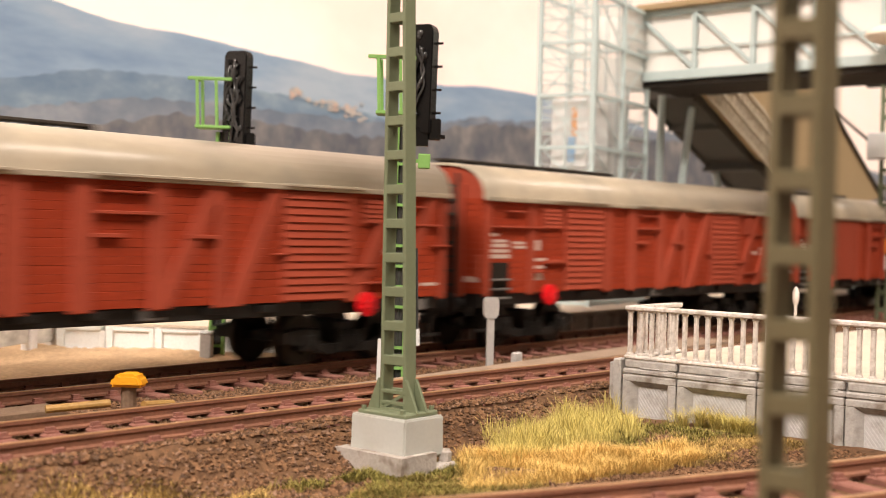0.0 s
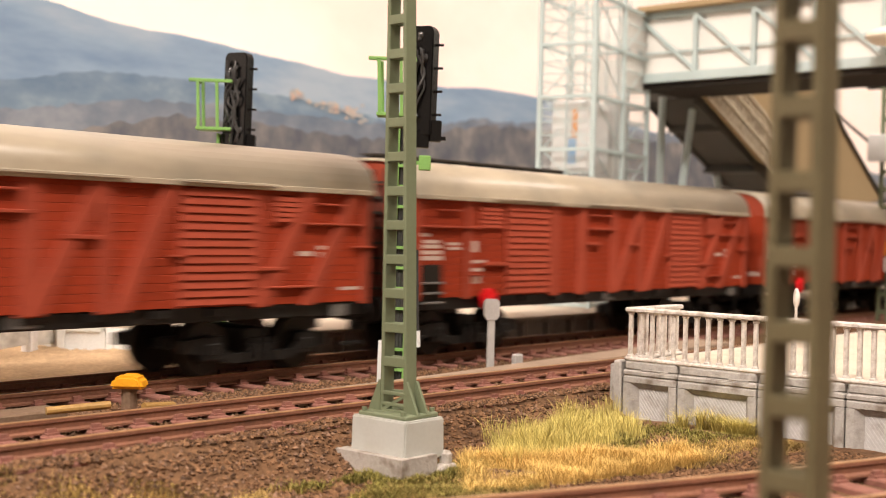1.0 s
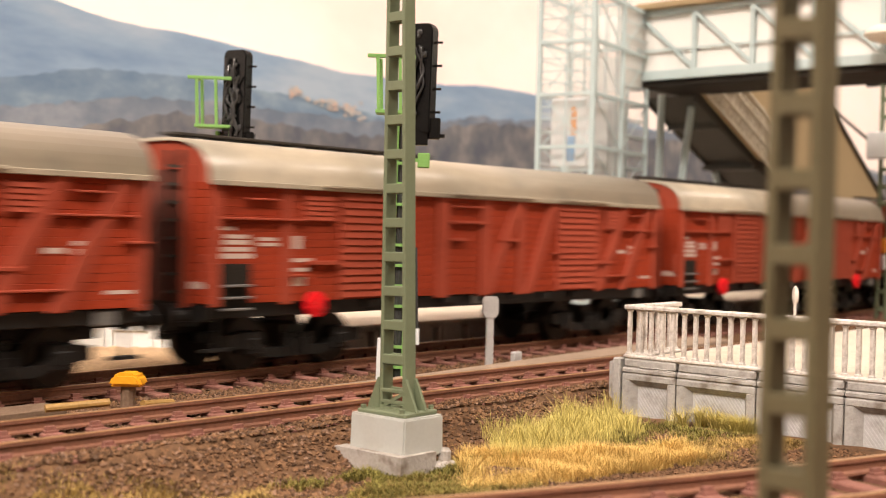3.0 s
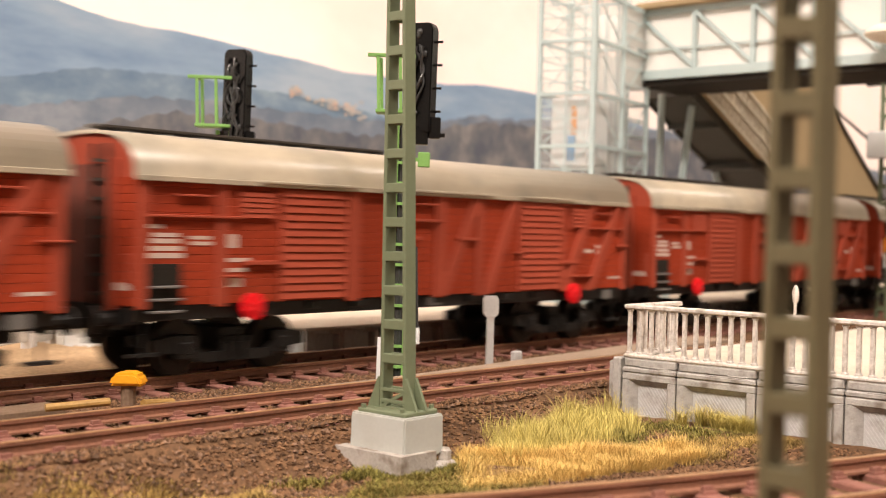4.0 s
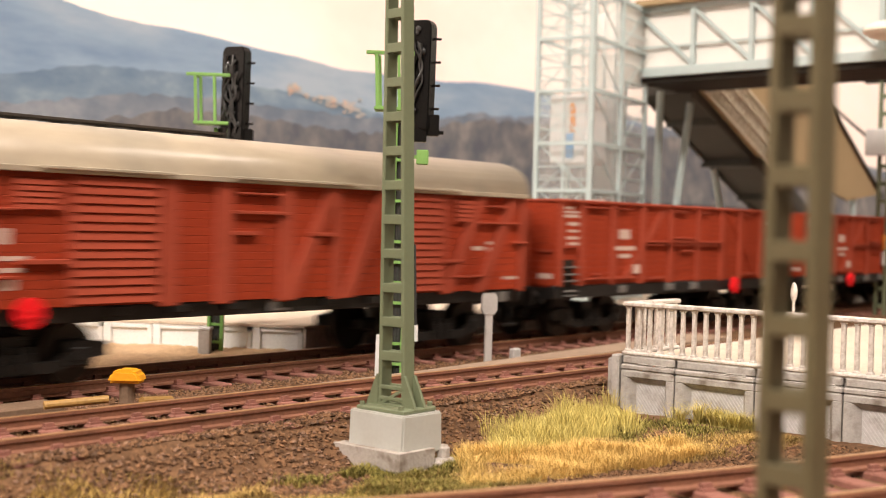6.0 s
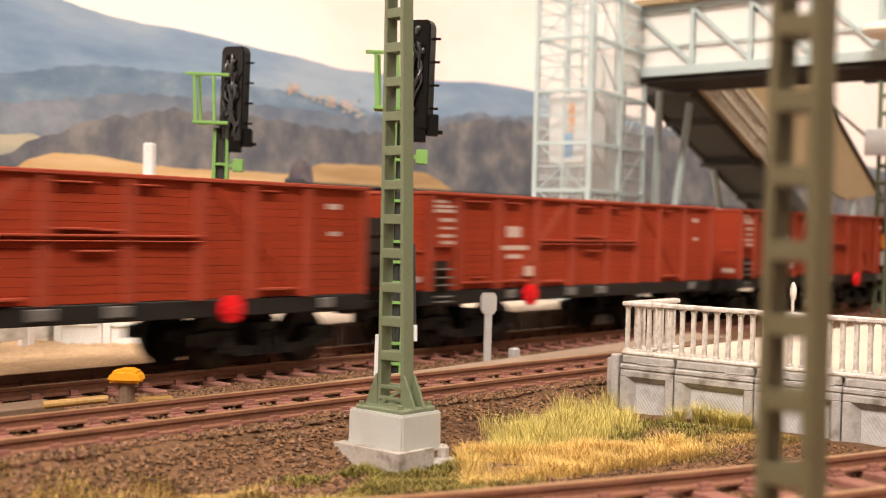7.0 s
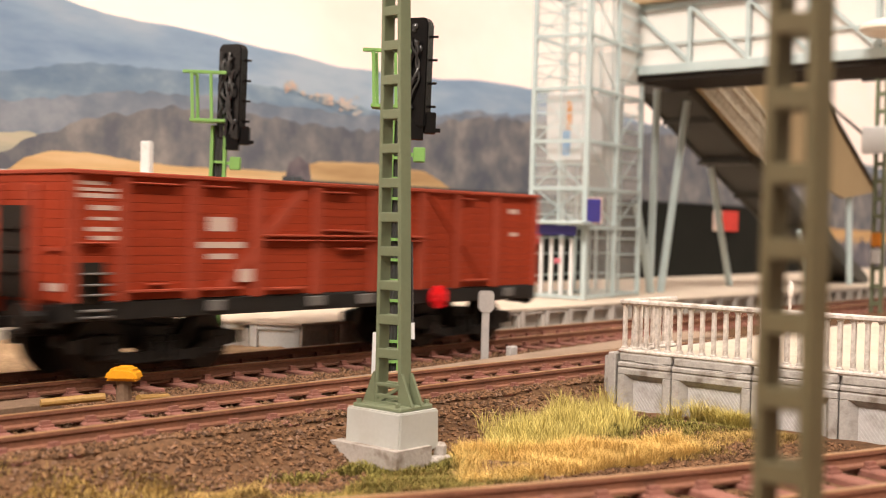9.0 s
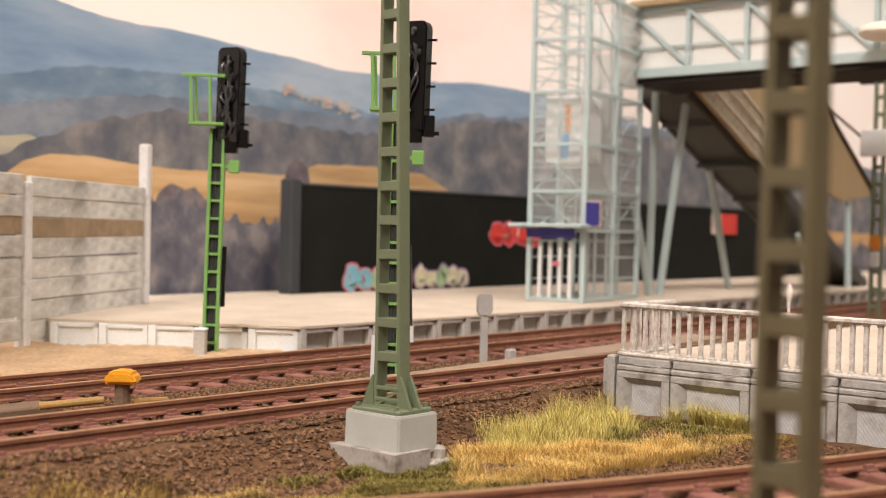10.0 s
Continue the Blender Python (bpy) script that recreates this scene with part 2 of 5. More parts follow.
gv = [(x, y, ground_z(x, y)) for y in ys for x in xs]
nx = len(xs)
gf = [(j * nx + i, j * nx + i + 1, (j + 1) * nx + i + 1, (j + 1) * nx + i) for j in range(len(ys) - 1) for i in range(nx - 1)]
ground = tagged(new("ground", raw("ground", gv, gf, "ballast", True)), "brown earth and ballast ground of the layout", "ground", "", "structure")
bm = bx(NB(), -2200, 2300, -300, 360, -40, -18, 1)
structure("baseboard", bm, "pale", "wooden board under the model landscape", "baseboard")
sx, sy = np.arange(60, 205, 1.5), np.arange(219.5, 350, 2.0)
sv = [(x, y, -2.0 - 2.5 * (y < 220) + 0.6 * noise.noise((x * 0.06, y * 0.06, 5)) + 0.6 * noise.noise((x * 0.5, y * 0.5, 6))) for y in sy for x in sx]
sn = len(sx)
sf = [(j * sn + i, j * sn + i + 1, (j + 1) * sn + i + 1, (j + 1) * sn + i) for j in range(len(sy) - 1) for i in range(sn - 1)]
sand_bed = tagged(new("sand_ground", raw("sand_ground", sv, sf, "sandground", True)), "sandy ochre strip of ground beside the platform end", "ground", "", "structure")


def sweep(pts, profile, name, material):
    """A bar with the given profile (across, up) along pts."""
    v, f, n = [], [], len(profile)
    for i, p in enumerate(pts):
        a, b = pts[max(i - 1, 0)], pts[min(i + 1, len(pts) - 1)]
        d = Vector((b[0] - a[0], b[1] - a[1], 0)).normalized()
        s = Vector((-d.y, d.x, 0))
        v += [(p[0] + s.x * q[0], p[1] + s.y * q[0], p[2] + q[1]) for q in profile]
    for i in range(len(pts) - 1):
        for k in range(n):
            f.append((i * n + k, i * n + (k + 1) % n, (i + 1) * n + (k + 1) % n, (i + 1) * n + k))
    f += [tuple(range(n)), tuple((len(pts) - 1) * n + k for k in range(n))]
    bmx = NB()
    vv = [bmx.verts.new(p) for p in v]
    for q in f:
        bmx.faces.new([vv[k] for k in q])
    bmesh.ops.recalc_face_normals(bmx, faces=bmx.faces[:])
    return mesh_of(name, bmx, material)


WEB = [(-1.0, -2.2), (1.0, -2.2), (1.0, -1.9), (0.3, -1.65), (0.3, -0.75), (0.55, -0.6), (0.55, -0.13), (-0.55, -0.13), (-0.55, -0.6), (-0.3, -0.75), (-0.3, -1.65), (-1.0, -1.9)]
HEAD_TOP = [(-0.5, -0.13), (0.5, -0.13), (0.5, -0.06), (0.38, 0), (-0.38, 0), (-0.5, -0.06)]
bm = bx(NB(), -1.5, 1.5, -15, 15, -4.3, -2.3, 0.25)
SLEEPER = mesh_of("sleeper", bm, "sleeper")
bm = NB()
for s in (-8.25, 8.25):
    bx(bm, -1.1, 1.1, s - 2.2, s + 2.2, -2.32, -1.95)
    for k in (-1.35, 1.35):
        bx(bm, -0.8, 0.8, s + k - 0.4, s + k + 0.4, -2.0, -1.35)
CHAIR = mesh_of("rail_chair", bm, "sleeper")


def track(label, mid, x0, x1, near0, near1, step=7.8):
    """A track along mid(x), its sleepers from near0 to near1 as parts and the rest joined."""
    t = thing("railway_track", (0, 0, 0), label, "track", "tracks of the layout", "structure")
    grid = [x0 + (x1 - x0) * i / 160 for i in range(161)] + [near0 + (near1 - near0) * i / 60 for i in range(61)]
    grid = sorted(set(round(g, 2) for g in grid))
    mids = []
    for x in grid:
        d = Vector((1, (mid(x + 1) - mid(x - 1)) / 2, 0)).normalized()
        mids.append((x, mid(x), -d.y, d.x))
    for s in (-8.25, 8.25):
        line = [(x + a * s, y + b * s, 0) for x, y, a, b in mids]
        r = part("rail", sweep(line, WEB, "rail", "rail"), "rail", t)
        part("rail_head", sweep(line, HEAD_TOP, "rail_head", "railtop"), "railtop", r, "rubbed bare running surface")
    x = x0
    while x < x1:
        a = math.atan((mid(x + 1) - mid(x - 1)) / 2)
        m = Matrix.Translation((x * K, mid(x) * K, 0)) @ Matrix.Rotation(a, 4, "Z")
        if near0 <= x <= near1:
            so = part("sleeper", SLEEPER, "", t, at=m)
            part("rail_chair", CHAIR, "", so)
        else:
            rest_boxes.append((x, mid(x), a))
        x += step / math.sqrt(1 + math.tan(a) ** 2) if abs(a) < 1 else step
    v, f = [], []
    cube = [(sx * 1.5, sy * 15, z) for z in (-4.3, -2.3) for sy in (-1, 1) for sx in (-1, 1)]
    faces = [(0, 1, 3, 2), (4, 6, 7, 5), (0, 4, 5, 1), (2, 3, 7, 6), (0, 2, 6, 4), (1, 5, 7, 3)]
    for x, y, a in rest_boxes:
        k = len(v)
        ca, sa = math.cos(a), math.sin(a)
        v += [(x + ca * p[0] - sa * p[1], y + sa * p[0] + ca * p[1], p[2]) for p in cube]
        f += [tuple(i + k for i in q) for q in faces]
    rest_boxes.clear()
    if v:
        tagged(part("distant_sleepers", raw("distant_sleepers", v, f, "sleeper"), "", t), "", "", "", "stuff")
    return t


rest_boxes = []
track("rusty far track with red-brown sleepers beside the platform", lambda x: FAR_Y, -2000, 2200, 60, 520)
track("rusty near track with red-brown sleepers on a ballast bank", near_y, -400, 900, 60, 420)
track("rusty curved track with orange-brown sleepers", curve_y, -150, 330, 40, 260)

# ballast stones, as one scatter of small chips
STONE = np.array([(1, 0, 0), (-1, 0, 0), (0, 1, 0), (0, -1, 0), (0, 0, 1), (0, 0, -1)], float)
STONE_F = np.array([(0, 2, 4), (2, 1, 4), (1, 3, 4), (3, 0, 4), (2, 0, 5), (1, 2, 5), (3, 1, 5), (0, 3, 5)])


def on_platform(x, y):
    return (x > 203 and y < 134 and y > 66 - 0.0 * x) or y > 219


def chips(name, n, area, keep, size, material, label):
    rng = random.Random(name)
    nrg = np.random.default_rng(len(name))
    pts = []
    while len(pts) < n:
        x, y = rng.uniform(area[0], area[1]), rng.uniform(area[2], area[3])
        if keep(x, y, rng):
            pts.append((x, y))
    v, f = [], []
    for i, (x, y) in enumerate(pts):
        s = rng.uniform(*size)
        p = STONE * nrg.uniform(0.55, 1.1, (6, 3)) * s + nrg.uniform(-0.25, 0.25, (6, 3)) * s
        a = rng.uniform(0, 6.28)
        ca, sa = math.cos(a), math.sin(a)
        q = np.stack([p[:, 0] * ca - p[:, 1] * sa + x, p[:, 0] * sa + p[:, 1] * ca + y, p[:, 2] * 0.75 + ground_z(x, y) + s * 0.22], 1)
        v.append(q)
        f.append(STONE_F + 6 * i)
    return tagged(new(name, raw(name, np.concatenate(v), np.concatenate(f), material)), label, "ballast", "", "stuff")


def keep_bank(x, y, rng):
    if on_platform(x, y):
        return False
    d = abs(y - near_y(x))
    if 10.3 < d < 17:
        return True
    if d < 15.5 and ((x - (-400)) / 7.8 % 1 < 0.24 or (x + 400) / 7.8 % 1 > 0.76):
        return False
    if abs(y - FAR_Y) < 15.5 and ((x + 2000) / 7.8 % 1 < 0.24 or (x + 2000) / 7.8 % 1 > 0.76):
        return False
    if abs(y - curve_y(x)) < 15.5:
        return rng.random() < 0.2
    if d < 15 or abs(y - FAR_Y) < 15:
        return rng.random() < 0.5
    return True


chips("ballast_stones", 30000, (68, 260, 62, 190), keep_bank, (0.3, 0.66), "stone", "scattered dark brown ballast chips along the tracks")
chips("grey_ballast_stones", 10000, (80, 330, 100, 218), keep_bank, (0.3, 0.6), "stone2", "scattered grey-brown ballast chips between the rails")


# ---- grass ----
def blades(name, n, quad, height, lean, width, material, label, ragged=0.6):
    rng = random.Random(name)
    A, B, C, Dq = [Vector(p) for p in quad]
    v, f = [], []
    while len(v) < n * 5:
        s, t = rng.random(), rng.random()
        p = A.lerp(B, s).lerp(Dq.lerp(C, s), t)
        if noise.noise((p.x * 0.11, p.y * 0.11, 7)) + 0.35 * noise.noise((p.x * 0.35, p.y * 0.35, 2)) < ragged - 0.9 + 0.35 * (abs(2 * t - 1) ** 3 + abs(2 * s - 1) ** 3) * rng.random() * 2:
            continue
        h = rng.uniform(*height) * (0.7 + 0.5 * noise.noise((p.x * 0.15, p.y * 0.15, 11)))
        a, tl = rng.uniform(0, 6.28), rng.uniform(0.1, lean)
        d = Vector((math.cos(a), math.sin(a), 0))
        w = Vector((-d.y, d.x, 0)) * width * rng.uniform(0.6, 1.2)
        z = ground_z(p.x, p.y) - 0.2
        b = Vector((p.x, p.y, z))
        mid = b + d * h * tl * 0.35 + Vector((0, 0, h * 0.6))
        tip = b + d * h * tl + Vector((0, 0, h))
        k = len(v)
        v += [b - w, b + w, mid - w * 0.8, mid + w * 0.8, tip]
        f += [(k, k + 1, k + 3, k + 2), (k + 2, k + 3, k + 4)]
    return tagged(new(name, raw(name, [tuple(q) for q in v], f, material)), label, "grass", "", "stuff")


blades("dry_grass", 30000, ((133, 109), (178, 94), (184, 104), (154, 128)), (1.4, 4.0), 1.2, 0.045, "straw", "dry straw-yellow static grass beside the mast", 0.48)
blades("yellow_green_grass", 9000, ((154, 117), (190, 113), (206, 129.5), (166, 133)), (2.6, 6.4), 1.0, 0.045, "lime", "tall yellow-green grass in front of the parapet")
blades("parapet_grass", 2600, ((202, 101), (207, 99), (207, 116), (203, 117)), (2.5, 6.4), 1.5, 0.05, "lime", "yellow-green tuft growing against the stone wall")
blades("turf", 26000, ((66, 100), (140, 92), (150, 116), (84, 134)), (0.9, 2.2), 1.3, 0.09, "olive", "short olive-brown turf below the bank", 0.62)
blades("corner_grass", 9000, ((70, 118), (118, 98), (122, 122), (76, 146)), (0.9, 2.6), 1.0, 0.05, "straw", "dry grass along the foot of the bank", 0.66)
blades("bank_turf", 26000, ((70, 122), (124, 100), (136, 122), (76, 146)), (0.6, 1.6), 1.3, 0.09, "olive", "short olive-brown turf on the foot of the bank", 0.58)
blades("verge_turf", 9000, ((172, 94), (205, 84), (206, 99), (182, 108)), (0.6, 1.8), 1.3, 0.08, "olive", "short olive-brown turf in front of the wall", 0.55)
blades("verge_straw", 2600, ((174, 95), (203, 88), (204, 97), (182, 105)), (0.8, 2.4), 1.2, 0.045, "straw", "sparse dry grass in front of the wall", 0.6)
blades("moss", 22000, ((104, 106), (147, 104), (160, 125), (112, 131)), (0.8, 2.2), 1.2, 0.11, "moss", "low green moss around the mast foundation", 0.72)
blades("wall_moss", 9000, ((170, 108), (204, 96), (206, 128), (172, 134)), (0.7, 1.8), 1.2, 0.16, "moss", "low green moss at the foot of the wall", 0.5)

# ---- far platform ----
platform = thing("platform_far", (0, 0, 0), "long sandy station platform with grey panelled edge", "platform", "", "structure")
bm = NB()
pts = [(208.5, 225.4), (1400, 225.4), (1400, 345), (169, 345), (169, 277)]
lo, hi = [bm.verts.new((x, y, -4)) for x, y in pts], [bm.verts.new((x, y, 3.6)) for x, y in pts]
bm.faces.new(hi), bm.faces.new(lo[::-1])
for i in range(5):
    j = (i + 1) % 5
    bm.faces.new((lo[i], lo[j], hi[j], hi[i]))
part("platform_core", bm, "platface", platform)
bm = NB()
tp = [(206.2, 222.0), (1400, 222.0), (1400, 345), (168.6, 345), (168.6, 276.6)]
lo, hi = [bm.verts.new((x, y, 3.6)) for x, y in tp], [bm.verts.new((x, y, 4.3)) for x, y in tp]
bm.faces.new(hi), bm.faces.new(lo[::-1])
for i in range(5):
    j = (i + 1) % 5
    bm.faces.new((lo[i], lo[j], hi[j], hi[i]))
part("platform_top", bm, "sand", platform, "smooth sandy walking surface")


def panel_mesh(name, w, z0, z1, material, depth=0.7):
    """An edge panel along x: a raised frame round a recessed field; its face at y = 0."""
    b = NB()
    bx(b, 0, w, depth, depth + 0.5, z0, z1)
    bx(b, 0, w, 0, depth + 0.1, z1 - 1.2, z1, 0.15)
    bx(b, 0, w, 0, depth + 0.1, z0, z0 + 0.9, 0.15)
    bx(b, 0, 2.0, -0.25, depth + 0.1, z0, z1, 0.15)
    bx(b, w - 1.4, w, 0, depth + 0.1, z0, z1, 0.15)
    return mesh_of(name, b, material)


EDGE = panel_mesh("edge_panel", 13.2, -3.0, 3.5, "platface", 2.4)
for i in range(40):
    part("edge_panel", EDGE, "", platform, at=(206.5 + i * 13.3, 222.3, 0))
ENDP = panel_mesh("end_panel", 12.9, -3.2, 3.5, "platwhite")
e0, e1 = Vector((167.6, 276, 0)), Vector((205.8, 222.2, 0))
ed = (e1 - e0).normalized()
out = Vector((ed.y, -ed.x, 0))
ang = math.atan2(ed.y, ed.x)
for i in range(5):
    p = e0 + ed * (0.3 + i * 13.1) + out * 0.9 * -1
    if out.x > 0:
        p = e0 + ed * (0.3 + i * 13.1) + out * 0.9
    part("end_panel", ENDP, "", platform, at=Matrix.Translation(p * K) @ Matrix.Rotation(ang, 4, "Z"))

# ---- near platform with its stone end wall and railing ----
WX, WY0, WY1 = 208.0, 66.5, 129.6
par = thing("platform_near", (0, 0, 0), "platform head with weathered grey stone panels", "platform", "", "structure")
part("platform_core", bx(NB(), WX + 1.7, 620, WY0, WY1 - 1.7, -9, 4.6), "stonewall", par)
part("platform_top", bx(NB(), WX + 3, 620, WY0, WY1 - 3, 4.6, 5.2), "sand", par, "sandy walking surface")


def stone_panel(w, h0, h1):
    """Frame of a stone panel with a sloping reveal; local x runs along the wall, y = 0 is the face."""
    b = NB()
    x0, x1, z0, z1 = 1.9, w - 1.9, h0 + 1.9, h1 - 1.5
    bx(b, 0.14, w - 0.14, -0.1, 1.6, z1, h1, 0.25)
    bx(b, 0.14, w - 0.14, 0, 1.6, h0, z0, 0.25)
    bx(b, 0.14, x0, -0.05, 1.6, z0 - 0.2, z1 + 0.2, 0.2)
    bx(b, x1, w - 0.14, -0.05, 1.6, z0 - 0.2, z1 + 0.2, 0.2)
    outer = [b.verts.new((x, 0.15, z)) for x, z in ((x0, z0), (x1, z0), (x1, z1), (x0, z1))]
    inner = [b.verts.new((x, 1.5, z)) for x, z in ((x0 + 1.3, z0 + 0.6), (x1 - 0.9, z0 + 0.6), (x1 - 0.9, z1 - 1.0), (x0 + 1.3, z1 - 1.0))]
    for i in range(4):
        k = (i + 1) % 4
        b.faces.new((outer[i], outer[k], inner[k], inner[i]))
    return b


def stone_field(w, h0, h1):
    """The pale hatched field inside a panel's frame."""
    b = bx(NB(), 3.0, w - 2.6, 1.45, 1.8, h0 + 2.3, h1 - 2.3)
    x0, x1, z0, z1 = 3.3, w - 2.9, h0 + 2.6, h1 - 2.6
    x = x0 - (z1 - z0) / 1.3
    while x < x1:
        a = max(x, x0)
        e = min(x + (z1 - z0) / 1.3, x1)
        if e - a > 0.4:
            bar(b, (a, 1.40, z1 - (a - x) * 1.3), (e, 1.40, z1 - (e - x) * 1.3), 0.14, 0.25)
        x += 0.75
    return b


yy = WY1
for w in (12.5, 17.0, 17.0, 16.5):
    m = Matrix.Translation((WX * K, yy * K, 0)) @ Matrix.Rotation(radians(-90), 4, "Z")
    p = part("stone_panel", stone_panel(w, -9, 2.0), "stonewall", par, at=m)
    part("panel_field", stone_field(w, -9, 2.0), "stonepanel", p, "blue-grey hatched field")
    cb = bx(NB(), 0.1, w - 0.1, -0.1, 1.6, 2.05, 3.2, 0.3)
    bx(cb, 0.3, w - 0.3, 0.3, 1.6, 3.2, 5.0, 0.35)
    for k in range(2):
        bx(cb, random.uniform(0.3, w - 3), random.uniform(w - 2.5, w - 0.4), -0.05, 1, 3.0 + k * 0.3, 3.25 + k * 0.3, 0.08)
    part("coping", cb, "stonewall", p)
    yy -= w
for i in range(14):
    w = 17.0
    m = Matrix.Translation(((WX + 1.5 + (i + 1) * w) * K, WY1 * K, 0)) @ Matrix.Rotation(radians(180), 4, "Z")
    p = part("stone_panel", stone_panel(w, -5, 4.8), "stonewall", par, at=m)
part("corner_pier", bx(bx(NB(), 207.6, 210.5, 129.8, 131.6, -9, 5.0, 0.3), 211.0, 216, 132.2, 134.6, -9, 3.8, 0.3), "stonewall", par)


def baluster_mesh():
    b = NB()
    bx(b, -0.45, 0.45, -0.42, 0.42, 5.6, 14.95, 0.16)
    bx(b, -0.7, 0.7, -0.6, 0.6, 5.6, 6.3, 0.2)
    bx(b, -0.6, 0.6, -0.55, 0.55, 14.4, 15.0, 0.16)
    return mesh_of("baluster", b, "railing")


BAL = baluster_mesh()
railing = thing("platform_railing", (0, 0, 0), "white-painted worn balustrade round the platform head", "railing")
for nm, z0, z1, w in (("bottom_rail", 5.0, 5.8, 1.0), ("handrail", 14.9, 15.9, 1.0)):
    part(nm, bx(NB(), WX + 0.3, WX + 0.3 + 2 * w, WY0, WY1, z0, z1, 0.25), "railing", railing)
    part(nm, bx(NB(), WX + 0.3 + 2 * w, WX + 21, WY1 - 2 * w, WY1, z0, z1, 0.25), "railing", railing)
y = WY1 - 0.9
while y > WY0:
    part("baluster", BAL, "", railing, at=(WX + 1.4, y, 0))
    y -= 2.5
x = WX + 4.5
while x < WX + 20:
    part("baluster", BAL, "", railing, at=(x, WY1 - 1.1, 0))
    x += 2.5


# ---- masts ----
def lattice_mast(label, at, height, rung0, group, lean=(0, 0), hw0=2.9, hw1=1.35, pw=1.3, paint="mastgreen"):
    """A two-plate catenary mast, tapering upwards, with flat rungs on both open faces."""
    t = thing("catenary_mast", at, label, "mast", group)
    t.matrix_basis = pose(at[0] * K, at[1] * K, at[2] * K, *lean)
    def half(z):
        return hw0 + (hw1 - hw0) * z / height
    for s in (-1, 1):
        b = NB()
        for z0, z1 in ((0, height),):
            h0, h1 = half(z0), half(z1)
            v = []
            for z, h in ((z0, h0), (z1, h1)):
                for xx, yy_ in ((-pw, 0), (pw, 0), (pw, -0.75), (-pw, -0.75)):
                    v.append(b.verts.new((xx, s * (h + yy_), z)))
            for q in ((0, 1, 5, 4), (1, 2, 6, 5), (2, 3, 7, 6), (3, 0, 4, 7), (4, 5, 6, 7), (3, 2, 1, 0)):
                b.faces.new([v[k] for k in q])
        bmesh.ops.recalc_face_normals(b, faces=b.faces[:])
        bmesh.ops.bevel(b, geom=b.edges[:], offset=0.16, segments=1, affect="EDGES")
        part("side_plate", b, paint, t)
    z = rung0
    while z < height - 2:
        h = half(z) - 0.4
        for xx in (0.4 - pw, pw - 0.4):
            part("rung", bx(NB(), xx - 0.35, xx + 0.35, -h, h, z - 0.78, z + 0.78, 0.12), paint, t)
        z += 5.45
    b = NB()
    for zz in (0.7, 1.8, 3.6):
        bx(b, -pw - 0.05, 0.6 - pw, -2.75, 2.75, zz - 0.3, zz + 0.3, 0.1)
    bar(b, (0.25 - pw, -2.6, 3.5), (0.25 - pw, 2.4, 0.8), 0.5)
    for zz in (0.7, 3.6):
        bx(b, pw - 0.6, pw + 0.05, -2.75, 2.75, zz - 0.3, zz + 0.3, 0.1)
    part("foot_brace", b, paint, t)
    part("foot_plate", bx(NB(), -3.9, 3.9, -5.2, 5.2, -0.1, 0.7, 0.2), paint, t)
    for sx in (-1, 1):
        for sy in (-1, 1):
            b = NB()
            prism(b, [(0, 0.6), (2.6, 0.6), (0.3, 5.6), (0, 5.6)], -0.25, 0.25)
            m = Matrix.Translation((sx * (pw - 0.15) * K, sy * 2.75 * K, 0)) @ Matrix.Rotation(radians(90 if sy > 0 else -90), 4, "Z")
            part("gusset", b, paint, t, at=m)
            part("bolt", cyl(NB(), (sx * 3.4, sy * 4.2, 0.6), (sx * 3.4, sy * 4.2, 1.3), 0.45, 6), paint, t)
    return t


def foundation(at, label):
    t = thing("mast_foundation", at, label, "foundation")
    b = NB()
    prism(b, [(-5.2, -6.4), (4.3, -6.4), (4.1, 0), (-5.0, 0)], -5.9, 5.9)
    bmesh.ops.bevel(b, geom=b.edges[:], offset=0.25, segments=2, affect="EDGES")
    part("block", b, "concrete", t)
    b = bx(NB(), -6.8, 1.4, -6.9, 7.6, -12, -5.5, 0.0)
    bmesh.ops.subdivide_edges(b, edges=b.edges[:], cuts=7, use_grid_fill=True)
    for v in b.verts:
        d = noise.noise_vector((v.co.x * 500, v.co.y * 500, v.co.z * 500))
        low = 1.0 if v.co.y < 1.0 * K or v.co.z < -8 * K else 0.35
        v.co += d * 0.5 * K * low
    part("plinth", b, "plinth", t, "stained weathered plinth")
    b = bx(NB(), 1.2, 6.0, -7.6, -5.2, -11, -7.4, 0.5)
    bx(b, 3.6, 5.4, -7.0, -5.0, -9.4, -5.4, 0.5)
    part("stone_lump", b, "plinth", t)
    return t


foundation((140.0, 128.6, 0.85), "light grey concrete block standing on a stained plinth")
lattice_mast("olive-green tapered lattice mast on a grey foundation", (139.6, 128.6, 0.86), 118, 8.6, "catenary masts", lean=(-0.6, -0.52))
cable = part("cable", cyl(NB(), (1.55, -2.65, 12.5), (1.55, -2.35, 26.5), 0.22, 6), "wire", bpy.data.objects["catenary_mast"])
part("cable_end", cyl(NB(), (1.55, -2.7, 11.0), (1.55, -2.65, 13.6), 0.38, 8), "cabin", cable)
foundation((82.8, 37.0, -8.4), "grey concrete block half sunk beside the curved track")
# this mast's shade comes from its darker material
lattice_mast("tapered lattice mast beside the curved track, in a brownish olive darkened for shade", (82.9, 36.75, -8.39), 118, 10.25, "catenary masts", hw0=2.3, hw1=1.4, pw=1.65, paint="mastshaded")


